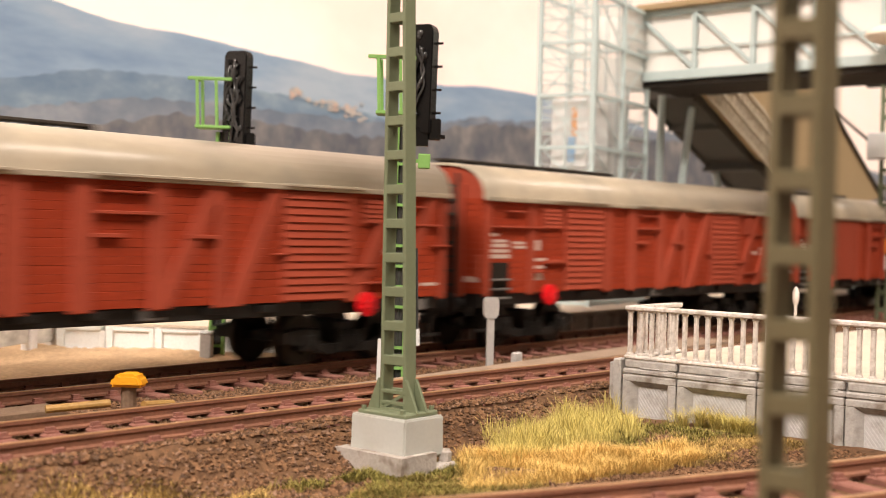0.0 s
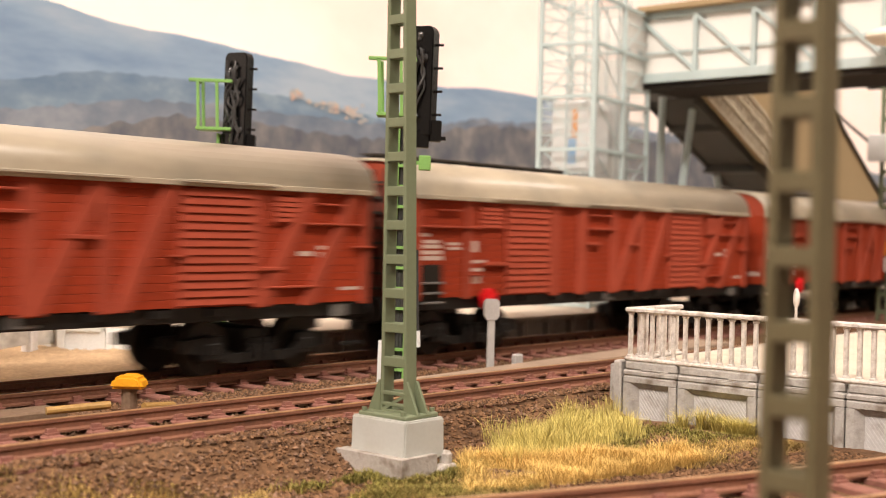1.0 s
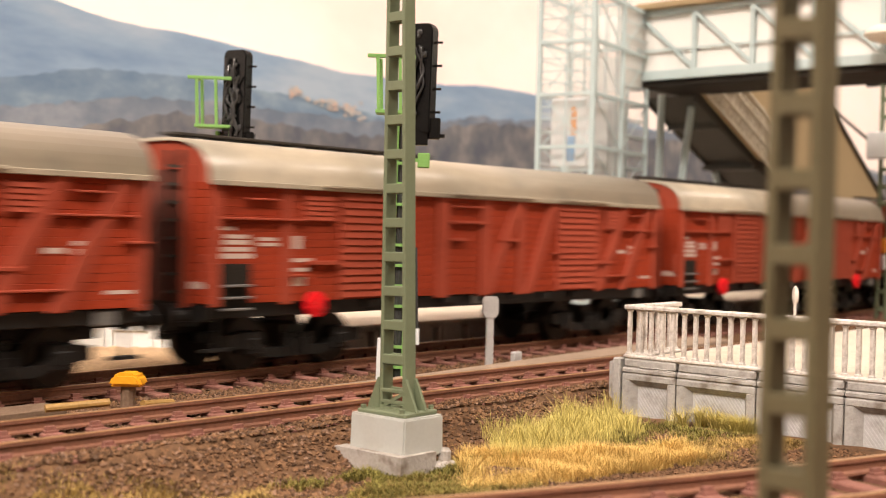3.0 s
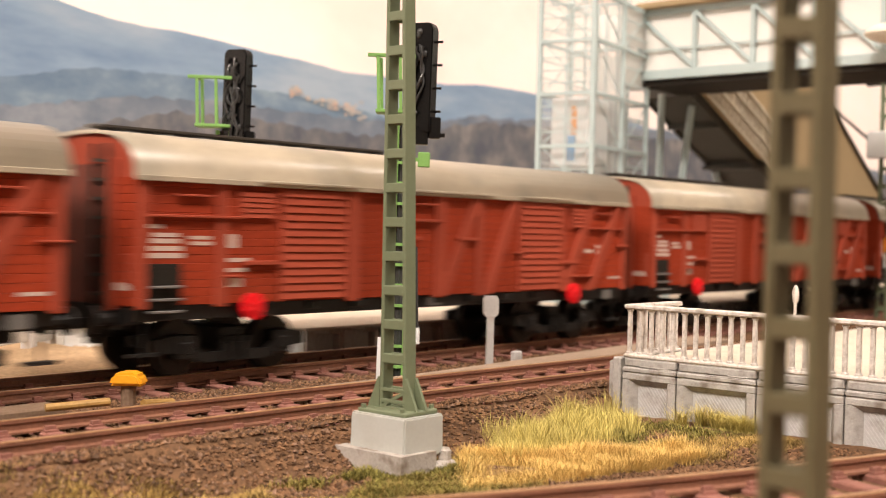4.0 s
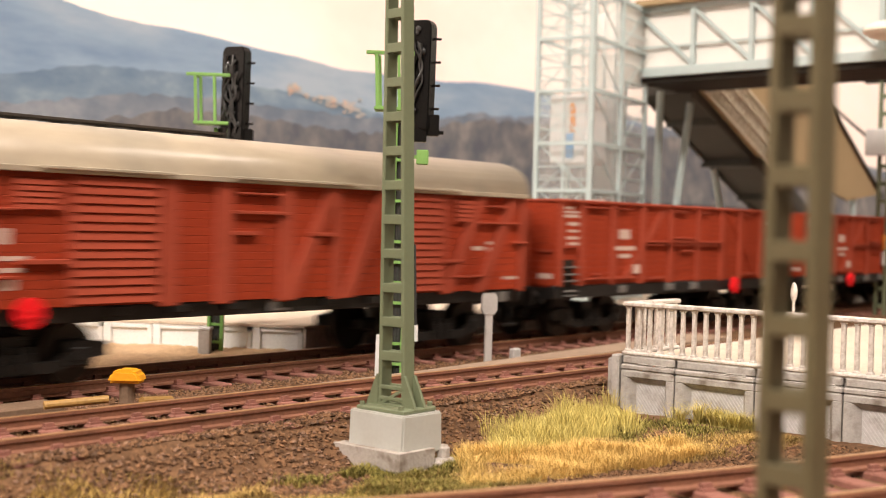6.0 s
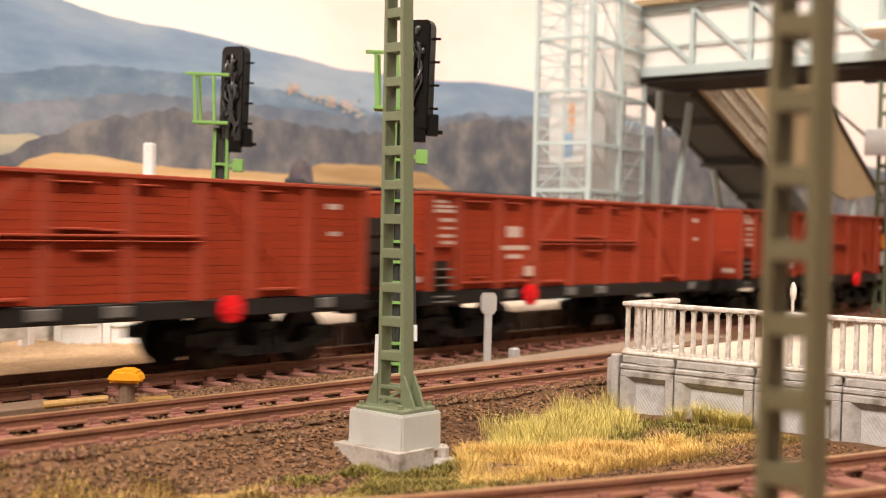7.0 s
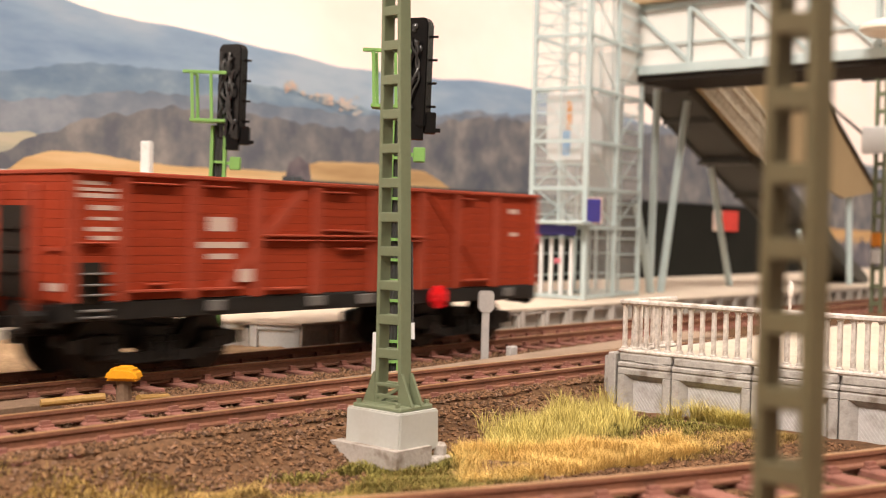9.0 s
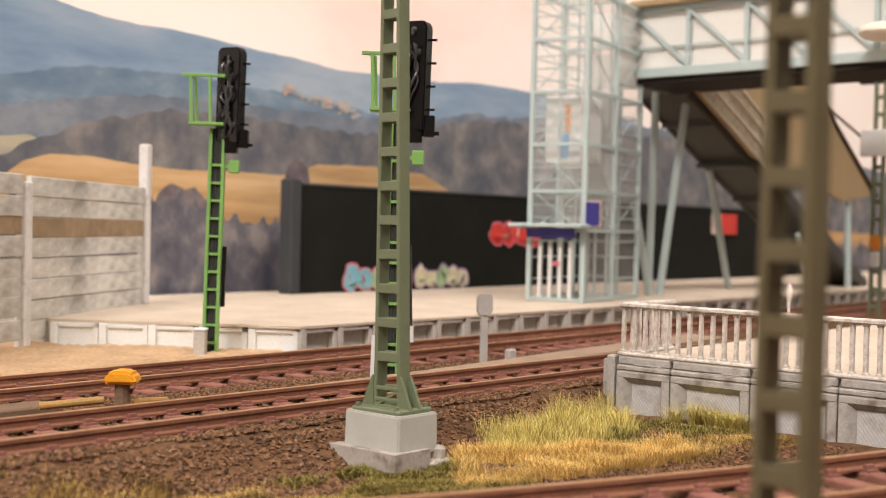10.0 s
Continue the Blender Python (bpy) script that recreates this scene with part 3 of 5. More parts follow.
# ---- colour light signals, seen from the back ----
def signal(at, label, height, gx=0.0, gz=1.2):
    t = thing("railway_signal", at, label, "signal", "signals of the layout")
    t.matrix_basis = pose(at[0] * K, at[1] * K, at[2] * K, 0, 1.0, -49.65)
    h = height
    for s in (-1, 1):
        b = NB()
        bx(b, s * 1.6 - 0.42, s * 1.6 + 0.42, -0.8, 0.8, 0, h + 4, 0.1)
        part("mast_leg", b, "signalgreen", t)
    z = 3.0
    while z < h - 2:
        part("rung", bx(NB(), -1.4, 1.4, -0.7, 0.0, z - 0.3, z + 0.3), "signalgreen", t)
        z += 4.4
    for k in (-0.75, 0.0, 0.75):
        part("cable", cyl(NB(), (k, 0.4, 0), (k, 0.4, h + 4), 0.46, 6), "wire", t)
    part("platform", bx(NB(), -6.9 + gx, 1.8, -2.8, 2.2, h + 3.4 + gz, h + 4.2 + gz, 0.15), "signalgreen", t)
    b = bx(NB(), -9.0 + gx, 1.8, -2.8, -2.0, h + 15.2 + gz, h + 16.0 + gz, 0.1)
    bx(b, -7.4 + gx, -6.6 + gx, -2.6, 2.4, h + 15.2 + gz, h + 16.0 + gz, 0.1)
    part("guard_rail", b, "signalgreen", t)
    for q in ((-6.4, -2.4), (-6.0, 2.0), (-1.7, -2.4)):
        part("guard_post", bar(NB(), (q[0] + 0.2 + gx, q[1], h + 4.0 + gz), (q[0] - 0.4 + gx, q[1], h + 15.6 + gz), 0.8, 0.7), "signalgreen", t)
    turn = Matrix.Rotation(radians(-24), 4, "Z")
    base = Matrix.Translation((2.8 * K, 0.4 * K, (h + 12.3) * K)) @ turn
    b = NB()
    prism(b, [(-3.3, -11.6), (3.3, -11.6), (3.3, 10.6), (2.5, 11.8), (-2.5, 11.8), (-3.3, 10.6)], -1.6, 1.6)
    bmesh.ops.bevel(b, geom=b.edges[:], offset=0.25, segments=2, affect="EDGES")
    head = part("signal_head", b, "signalblack", t, "glossy black back of the lamp screen", at=base)
    rng = random.Random(label)
    for k in range(7):
        c = bpy.data.curves.new("wire", "CURVE")
        c.dimensions, c.bevel_depth, c.bevel_resolution = "3D", rng.uniform(0.22, 0.42) * K, 2
        sp = c.splines.new("BEZIER")
        n = 7
        sp.bezier_points.add(n - 1)
        x, z = rng.uniform(-2.3, 2.3), 10.2 - rng.uniform(0, 5)
        step = (z + 9.5) / n
        for i in range(n):
            q = sp.bezier_points[i]
            q.co = (x * K, (-1.75 - rng.uniform(0, 1.1)) * K, z * K)
            q.handle_left_type = q.handle_right_type = "AUTO"
            x = max(-2.5, min(2.5, x * 0.86 + rng.uniform(-1.1, 1.0)))
            z -= step * rng.uniform(0.6, 1.4)
        c.materials.append(M["wire"])
        w = new("wire", c)
        w.parent = head
    for k in range(9):
        b = NB()
        bmesh.ops.create_icosphere(b, subdivisions=2, radius=1, matrix=Matrix.Translation((rng.uniform(-2.2, 2.4), -1.7, rng.uniform(-8, 10))) @ Matrix.Diagonal((rng.uniform(0.4, 0.8), 0.5, rng.uniform(0.4, 1.0), 1)))
        part("glue_blob", b, "wire", head, smooth=True)
    for k in range(4):
        part("hood", cyl(NB(), (3.3, 1.2, 8 - k * 5), (4.4, 1.4, 8 - k * 5), 0.28, 6), "signalblack", head)
    b = bx(NB(), 1.9, 5.0, -1.5, 1.5, h - 2.0, h + 2.0, 0.2)
    bx(b, 5.0, 7.6, -1.4, 1.4, h - 0.6, h + 4.0, 0.25)
    bx(b, 7.6, 8.6, -0.6, 0.6, h - 0.2, h + 0.6)
    part("shunting_lamp", b, "signalblack", t)
    b = bx(NB(), 3.0, 5.6, -0.9, 0.9, h - 6.8, h - 3.6, 0.2)
    bx(b, 1.2, 3.2, -0.4, 0.4, h - 5.6, h - 4.8)
    part("number_board", b, "signalgreen", t)
    part("conduit", bx(NB(), 2.2, 3.2, -0.5, 0.5, 12, 27, 0.15), "signalblack", t)
    part("base_block", bx(NB(), -2.4, 2.4, -1.4, 1.4, -1.5, 0.3, 0.2), "signalblack", t)
    return t


signal((187.0, 234.0, -2.6), "bright green lattice signal beside the platform end", 52.0)
sig2 = signal((188.1, 174.2, -2.6), "bright green lattice signal between the two tracks", 53.0, 0.5, 1.0)

for x0, x1 in ((-4.1, -3.2), (-1.6, -0.7)):
    part("white_stake", bx(NB(), x0, x1, -1.4, -1.0, -0.8, 9.3, 0.1), "cabin", sig2)
t = thing("relay_box", (183.6, 231.6, -3.0), "pale grey relay box beside the signal", "relay box", rz=-49.65)
part("box", bx(NB(), -2.6, 0.2, -1.6, 1.6, 0, 6.8, 0.2), "platface", t)
part("box_cap", bx(NB(), -2.8, 0.4, -1.8, 1.8, 6.8, 7.3, 0.1), "platwhite", t)

# ---- small track-side things ----
t = thing("point_lamp", (119.7, 173.2, -2.6), "grey stub post with a yellow domed cap", "track lamp")
b = NB()
prism(b, [(-3.0, 4.9), (3.0, 4.9), (2.3, 6.7), (1.5, 7.2), (-1.5, 7.2), (-2.3, 6.7)], -2.3, 2.3)
bmesh.ops.bevel(b, geom=b.edges[:], offset=0.5, segments=2, affect="EDGES")
part("cap", b, "yellow", t, "yellow weathered cap", at=pose(0, 0, 0, 0, 0, -49.65))
part("post", cyl(NB(), (0, 0, 0), (0, 0, 5.0), 1.3, 12), "coverbrown", t)
part("foot", bx(NB(), -2.6, 2.6, -1.8, 1.8, -0.6, 0.7, 0.3), "coverbrown", t)
for nm, a, c in (("wire_conduit", (106.5, 177.5, -0.9), (116.5, 174.0, -0.4)), ("wire_conduit", (121.5, 171.5, -0.9), (128.5, 172.6, -1.5))):
    b = cyl(NB(), a, c, 0.7, 10)
    tagged(part(nm, b, "brass"), "ochre-painted pipe lying between the tracks", "pipe", "pipes")
tagged(part("cover_box", bx(NB(), 80, 111.5, 179.0, 185.5, -3.2, -1.2, 0.3), "coverbrown"), "flat grey-brown cover board between the tracks", "cover")
b = NB()
tq = [(150, 163.6), (187, 163.2), (330, 166.5), (330, 180), (196, 170.0), (150, 168.5)]
lo, hi = [b.verts.new((x, y, -4)) for x, y in tq], [b.verts.new((x, y, -0.9)) for x, y in tq]
b.faces.new(hi), b.faces.new(lo[::-1])
for i in range(6):
    b.faces.new((lo[i], lo[(i + 1) % 6], hi[(i + 1) % 6], hi[i]))
bmesh.ops.recalc_face_normals(b, faces=b.faces[:])
tagged(part("cable_trough", b, "pale"), "long pale cover slab of a cable trough between tracks", "cable trough")
t = thing("track_marker", (230.4, 181.8, -3.0), "small grey marker board on a post", "marker sign")
part("post", bx(NB(), -0.95, 0.95, -0.4, 0.4, 0, 12.8, 0.1), "greyplate", t, at=pose(0, 0, 0, 0, 0, -30))
b = NB()
prism(b, [(-1.3, 11.9), (1.3, 11.9), (2.0, 12.9), (2.0, 16.3), (1.4, 17.1), (-1.4, 17.1), (-2.0, 16.3), (-2.0, 12.9)], -0.6, 0.5)
part("board", b, "greyplate", t, at=pose(0, 0, 0, 0, 0, -30))
b = bx(NB(), 236.5, 239.5, 178.3, 180.0, -3, 0.2, 0.3)
tagged(part("track_magnet", b, "greyplate"), "small pale box beside the track marker", "track box")
tagged(part("yellow_rod", cyl(NB(), (232, 172.5, -1.4), (246, 172.0, -1.4), 0.5, 8), "brass"), "thin yellow rod on the cable trough", "rod")
# ---- plank barrier ----
P0, P1 = Vector((158.8, 272.9, 0)), Vector((222.0, 311.2, 0))
pd = (P1 - P0).normalized()
pa = math.atan2(pd.y, pd.x)
plen = (P1 - P0).length
barrier = thing("plank_barrier", (0, 0, 0), "weathered grey plank fence between pale posts", "fence")
for k, (z0, z1) in enumerate(((-3, 39.4), (4.3, 54), (-3, 39.4))):
    p = (P0, P1, P0 - pd * plen)[k]
    part("fence_post", bx(NB(), -1.6, 1.6, -1.6, 1.6, z0, z1, 0.4), "post", barrier, at=Matrix.Translation(p * K) @ Matrix.Rotation(pa, 4, "Z"))
PLANK = {n: mesh_of("plank", bx(NB(), 1.9, plen - 1.9, -0.7, 0.7, -2.55, 2.55, 0.2), n) for n in ("plank", "plankbrown")}
for run in (0, -1):
    for i in range(8):
        n = "plankbrown" if i == 5 else "plank"
        zc = 2.6 + i * 5.15 if run == -1 else 1.6 + i * 5.25
        m = Matrix.Translation((P0 + pd * plen * run) * K + Vector((0, 0, zc * K))) @ Matrix.Rotation(pa, 4, "Z") @ pose(0, random.uniform(-0.0003, 0.0003), 0, 0, random.uniform(-0.4, 0.4), 0)
        part("plank", PLANK[n], "", barrier, at=m)

# ---- black board wall with painted patches ----
wall = thing("board_wall", (0, 0, 0), "matt black board wall behind the platform", "wall")
part("board", bx(NB(), 302, 760, 326, 332, 4.3, 45.2, 0.5), "blackwall", wall)
part("end_board", bx(NB(), 296.5, 301.8, 325.5, 332, 4.3, 46.8, 0.5), "greypost", wall, "dark grey end board")
part("top_strip", bx(NB(), 302.0, 760, 325.4, 332.5, 44.6, 45.6, 0.2), "greypost", wall)
GRAF = [mat("spray_" + n, c, 0.6, var=0.25, scale=200) for n, c in
        (("blue", (0.22, 0.45, 0.55)), ("pink", (0.55, 0.16, 0.20)), ("cream", (0.62, 0.58, 0.42)), ("mauve", (0.30, 0.20, 0.36)), ("green", (0.30, 0.45, 0.26)), ("yellow", (0.60, 0.42, 0.10)))]
RED = mat("spray_red", (0.58, 0.05, 0.04), 0.6, var=0.25, scale=200)
rng = random.Random(5)
INK = mat("spray_dark_outline", (0.06, 0.05, 0.07), 0.6, var=0.2)


def sprayed(at, width, height, letters, cols, label):
    """A row of fat sprayed letters: an outline, a fill and small strokes in other colours."""
    g = tagged(new("painted_patch"), label, "graffiti", "sprayed patches")
    g.location = Vector(at) * K
    for i in range(letters):
        x, w = (i + 0.5) * width / letters, width / letters * 1.25
        h = height * rng.uniform(0.8, 1.0)
        shape = [(math.cos(a), math.sin(a), rng.uniform(0.82, 1.12)) for a in np.linspace(0, 6.283, 13)[:-1]]
        for k, grow in ((0, 1.12), (1, 0.96)):
            ring = [(x + w / 2 * c * q * grow, h / 2 + h / 2 * n * q * grow) for c, n, q in shape]
            part("painted_shape", prism(NB(), ring, -0.1 - 0.06 * k - 0.012 * i, 0), cols[0] if not k else cols[1 + i % (len(cols) - 1)], g)
        for k in range(5):
            b = NB()
            cx, cz, a = x + rng.uniform(-0.3, 0.3) * w, h * rng.uniform(0.2, 0.85), rng.uniform(0, 3.1)
            ln = rng.uniform(0.8, 2.4)
            bar(b, (cx - ln * math.cos(a), -0.42 - 0.01 * k, cz - ln * math.sin(a)), (cx + ln * math.cos(a), -0.42 - 0.01 * k, cz + ln * math.sin(a)), rng.uniform(0.5, 1.0), 0.1)
            part("painted_stroke", b, rng.choice((INK, GRAF[2], *cols)), g)
    return g


sprayed((325, 325.6, 4.4), 38, 11.5, 5, (GRAF[1], GRAF[0], GRAF[0], GRAF[4], GRAF[5]), "blue and pink sprayed lettering shapes on the black wall")
sprayed((366, 325.6, 4.4), 34, 10.0, 5, (GRAF[3], GRAF[2], GRAF[2], GRAF[4]), "cream and mauve sprayed lettering shapes on the black wall")
sprayed((416, 325.6, 22.5), 36, 11.0, 4, (GRAF[1], RED, RED), "red sprayed lettering shape on the black wall")
g = tagged(part("notice_panel", bx(NB(), 632, 652, 324.6, 325.8, 30, 42, 0.2), RED), "red notice panel on the black wall", "notice")
part("white_strip", bx(NB(), 622, 632, 324.6, 325.8, 30, 42, 0.2), "white", g)

# ---- lift tower ----
lift = thing("lift_tower", (355, 236, 4.3), "glazed lift tower of pale blue-grey steel", "lift tower", rz=9)
DX, WYD, TOP = 50.0, 21.5, 116.0
corners = [(0, 0), (0, WYD), (26, 0), (26, WYD), (DX, 0), (DX, WYD)]
for x, y in corners:
    part("column", bx(NB(), x - 0.85, x + 0.85, y - 0.85, y + 0.85, 0, TOP, 0.2), "steel", lift)
for z in (1.0, 26.0, 40.0, 57.0, 76.0, 95.0, 112.0):
    for p, q, w in (((0, 0, z), (0, WYD, z), 1.2), ((0, 0, z), (DX, 0, z), 1.2), ((0, WYD, z), (DX, WYD, z), 1.2), ((26, 0, z), (26, WYD, z), 1.0), ((DX, 0, z), (DX, WYD, z), 1.0)):
        part("ring_beam", bar(NB(), p, q, w), "steel", lift)
zs = (26.0, 40.0, 57.0, 76.0, 95.0, 112.0)
for a, c in zip(zs, zs[1:]):
    for p, q in (((0, 1, a), (0, WYD - 1, c)), ((0, WYD - 1, a), (0, 1, c)), ((26, 0, a), (DX, 0, c)), ((1, 0, c), (26, 0, a))):
        part("brace", cyl(NB(), p, q, 0.22, 6), "steel", lift)
    part("glazing_bar", bar(NB(), (0, WYD / 2, a), (0, WYD / 2, c), 0.5), "steel", lift)
    for k in (1, 2):
        h = a + (c - a) * k / 3
        for p, q in (((26, 0, h), (DX, 0, h)), ((DX, 0, h), (DX, WYD, h)), ((0, WYD, h), (DX, WYD, h))):
            part("glazing_bar", bar(NB(), p, q, 0.45), "steel", lift)
    part("pane", bx(NB(), 0.2, 0.5, 1, WYD - 1, a, c), "pane", lift, "clear dusty pane")
    part("pane", bx(NB(), 1, 25, 0.2, 0.5, a, c), "pane", lift, "clear dusty pane")
    part("pane", bx(NB(), 27, DX - 1, 0.2, 0.5, a, c), "pane", lift, "clear dusty pane")
    part("pane", bx(NB(), 26, 26.3, 1, WYD - 1, a, c), "pane", lift, "clear dusty pane")
part("pane", bx(NB(), 1, DX - 1, 0.2, 0.5, 1, 26), "pane", lift, "clear dusty pane")
for x, y in ((30, 4), (30, WYD - 4), (38, 3), (38, WYD - 3), (45, 6), (45, WYD - 6)):
    part("guide_rail", bx(NB(), x - 0.4, x + 0.4, y - 0.4, y + 0.4, 1, TOP), "steel", lift)
for z in (8.0, 16.0, 22.0):
    for p, q in (((26, 0, z), (DX, 0, z)), ((DX, 0, z), (DX, WYD, z)), ((0, WYD, z), (DX, WYD, z))):
        part("glazing_bar", bar(NB(), p, q, 0.5), "steel", lift)
for z in (44.0, 48.5, 62.0, 67.0, 71.5, 80.0, 84.5, 89.0, 99.0, 103.5, 108.0):
    part("glazing_bar", bar(NB(), (0, 0, z), (0, WYD, z), 0.4), "steel", lift)
    part("landing_bar", bar(NB(), (30, 4, z), (45, 6, z), 0.5), "steel", lift)
# whitened panes paint the bright reflection on the upper tower
for z in (82.0, 98.0):
    part("milk_glass", bx(NB(), 27, DX - 1, 1.2, 1.6, z, z + 14.0), "milky", lift, "pane beside the footbridge whitened for its reflections")
    part("milk_glass", bx(NB(), DX - 1.8, DX - 1.4, 1.5, WYD - 1.5, z, z + 14.0), "milky", lift, "pane beside the footbridge whitened for its reflections")
part("lift_machine", bx(NB(), 31, 44, 5, WYD - 5, 40, 76, 0.6), "cabin", lift, "pale shaft cabinet behind the lift car")
car = part("lift_car", bx(NB(), 4, 22, 3.5, WYD - 3, 50, 75, 0.6), "cabin", lift, "white lift car")
part("blue_stripe", bx(NB(), 3.6, 4.0, 8.5, 11.5, 52, 61), "cabinblue", car)
part("orange_stripe", bx(NB(), 3.6, 4.0, 8.0, 10.0, 61.5, 72), "orange", car)
for y in (5, 9, 13, 17):
    part("door_bar", bx(NB(), -0.5, 0.6, y - 0.7, y + 0.7, 0.6, 22, 0.1), "cabin", lift)
part("door_sign", bx(NB(), -0.8, -0.4, 9.0, 11.6, 13, 14.8), GRAF[1], lift)
part("canopy", bx(NB(), -9, 3, -3.0, WYD + 4.5, 27.0, 28.3, 0.3), "steel", lift)
part("canopy_sign", bx(NB(), -4.6, -3.6, 1.5, WYD - 1, 23.2, 26.6, 0.1), "blue", lift, "dark blue sign under the canopy")
part("blue_sign", bx(NB(), -1.2, -0.6, -6.3, -1.2, 27.9, 36.2, 0.1), "blue", lift, "blue square sign with a pale border")
part("sign_border", bx(NB(), -0.7, -0.4, -6.8, -0.9, 27.4, 36.7, 0.1), "white", lift)

# ---- footbridge ----
bridge = thing("footbridge", (402, 0, 0), "pale blue-grey steel truss footbridge with glazed sides", "footbridge")
BY0, BY1 = -40.0, 246.0
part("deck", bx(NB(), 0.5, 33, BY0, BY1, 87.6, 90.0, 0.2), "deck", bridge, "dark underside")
for x in (0, 33):
    part("bottom_chord", bx(NB(), x - 1.2, x + 1.2, BY0, BY1, 90.0, 93.6, 0.2), "steel", bridge)
    part("top_chord", bx(NB(), x - 1.2, x + 1.2, BY0, BY1, 115, 117, 0.2), "steel", bridge)
    n = 12
    st = (BY1 - BY0) / n
    for i in range(n + 1):
        y = BY0 + i * st
        part("vertical", bx(NB(), x - 0.9, x + 0.9, y - 0.9, y + 0.9, 93, 115.2, 0.15), "steel", bridge)
        if i < n:
            b = NB()
            bar(b, (x, y, 94), (x, y + st, 115), 1.3)
            part("diagonal", b, "steel", bridge)
            part("side_pane", bx(NB(), x + 1.3, x + 1.6, y + 0.8, y + st - 0.8, 93.8, 115.0), "milky", bridge, "glazed side panel whitened for reflections and backlight")
    for z in (101.5,):
        part("handrail", bx(NB(), x - 0.4, x + 0.4, BY0, BY1, z - 0.35, z + 0.35), "steel", bridge)
part("roof", bx(NB(), -4, 37, BY0, BY1, 117, 119.5, 0.4), "beige", bridge, "brown roof")
for (p, q) in (((428.0, 252, 4.3), (430.0, 252, 88)), ((433.5, 250.0, 4.3), (439, 243, 84)), ((426, 250, 4.3), (411, 249, 40))):
    tagged(part("bridge_leg", cyl(NB(), p, q, 1.6, 10), "steel"), "slanting pale steel leg under the footbridge", "support leg", "legs of the footbridge")

# ---- stairs from the bridge to the platform ----
stair = thing("covered_staircase", (0, 0, 0), "covered staircase with dark underside and beige side", "staircase")
S0, S1 = (430.5, 86.8), (621.0, 4.3)
RUN, DROP = S1[0] - S0[0], S0[1] - S1[1]


def under(x):
    """Height of the flight's underside."""
    return S0[1] - DROP * (x - S0[0]) / RUN


b = NB()
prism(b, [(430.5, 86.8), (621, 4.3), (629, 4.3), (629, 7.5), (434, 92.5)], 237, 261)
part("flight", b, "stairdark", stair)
for y in (238, 260):
    b = NB()
    bar(b, (432, y, under(432) - 0.6), (619, y, under(619) - 0.3), 1.4)
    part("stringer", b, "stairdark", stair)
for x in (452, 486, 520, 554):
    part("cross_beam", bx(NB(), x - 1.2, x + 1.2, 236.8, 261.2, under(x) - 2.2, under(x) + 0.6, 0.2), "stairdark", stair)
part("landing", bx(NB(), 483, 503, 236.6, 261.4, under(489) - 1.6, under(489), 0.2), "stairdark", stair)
for i in range(30):
    f = (i + 0.5) / 30
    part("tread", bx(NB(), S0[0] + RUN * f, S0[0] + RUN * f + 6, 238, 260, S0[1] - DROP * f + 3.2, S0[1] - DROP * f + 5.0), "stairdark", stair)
b = NB()
prism(b, [(431, 88), (484, 64.5), (585, 48), (627, 53), (557, 93), (512, 119), (431, 119)], 233.5, 235.5)
part("side_panel", b, "beige", stair, "beige openwork side panel")
for i in range(24):
    x = 434 + i * 2.6
    z = under(x) + 2.2
    b = NB()
    bar(b, (x, 233.0, z), (x, 233.0, z + 21), 0.5)
    part("side_bar", b, "steel2", stair)
for i in range(16):
    x = 434 + i * 3.6
    for lean in (-6, 7):
        b = NB()
        bar(b, (x, 232.6, under(x) + 3), (x + lean, 232.6, under(x + lean) + 19), 0.55)
        part("lattice_bar", b, "steel2", stair)
for k in (1.0, 8.0, 15.0, 21.0):
    b = NB()
    bar(b, (432, 232.2, under(432) + k), (500, 232.2, under(500) + k), 0.9)
    part("side_rail", b, "steel2", stair)
for p, q in (((517, 261, 4.3), (493, 260, 60)), ((560, 239, 4.3), (542, 238, 31)), ((600, 236, 4.3), (596, 236, 50))):
    part("leg", cyl(NB(), p, q, 1.6, 10), "steel", stair)
b = NB()
cyl(b, (560, 233, 92), (628, 233, 52), 1.0, 8)
part("handrail", b, "dark", stair)

# ---- distant mast with lamp and box ----
t = thing("catenary_mast", (503, 186.0, -3.0), "slim olive lattice mast carrying a white box", "mast", "catenary masts")
for s in (-1, 1):
    part("mast_leg", bx(NB(), -1.2, 1.2, s * 1.9 - 0.6, s * 1.9 + 0.6, 0, 102, 0.1), "mastgreen", t)
z = 4
while z < 101:
    part("rung", bx(NB(), -0.9, 0.9, -1.6, 1.6, z - 0.9, z + 0.9), "mastgreen", t)
    z += 7.4
part("cross_arm", bx(NB(), -1, 1, -8, 9, 98.5, 100.5, 0.2), "deck", t)
part("white_box", bx(NB(), -4, -1.3, -7, 7, 67.5, 79, 0.5), "cabin", t, "white box")
part("orange_light", bx(NB(), -2.4, -1.3, -2.0, 2.0, 28, 34, 0.3), "orange", t)
part("white_light", bx(NB(), -2.4, -1.3, -2.0, 2.0, 21, 27, 0.3), "cabin", t)
b = NB()
cyl(b, (0, 3, 72), (80, 70, 110), 0.7, 6)
part("stay_wire", b, "dark", t)
t = thing("station_lamp", (392.4, 145, 84.8), "cream dish lamp hanging beside the footbridge", "lamp")
b = NB()
bmesh.ops.create_uvsphere(b, u_segments=20, v_segments=10, radius=1, matrix=Matrix.Diagonal((8.0, 8.0, 3.2, 1)))
part("shade", b, "lampglass", t, at=(0, 0, 13.5), smooth=True)
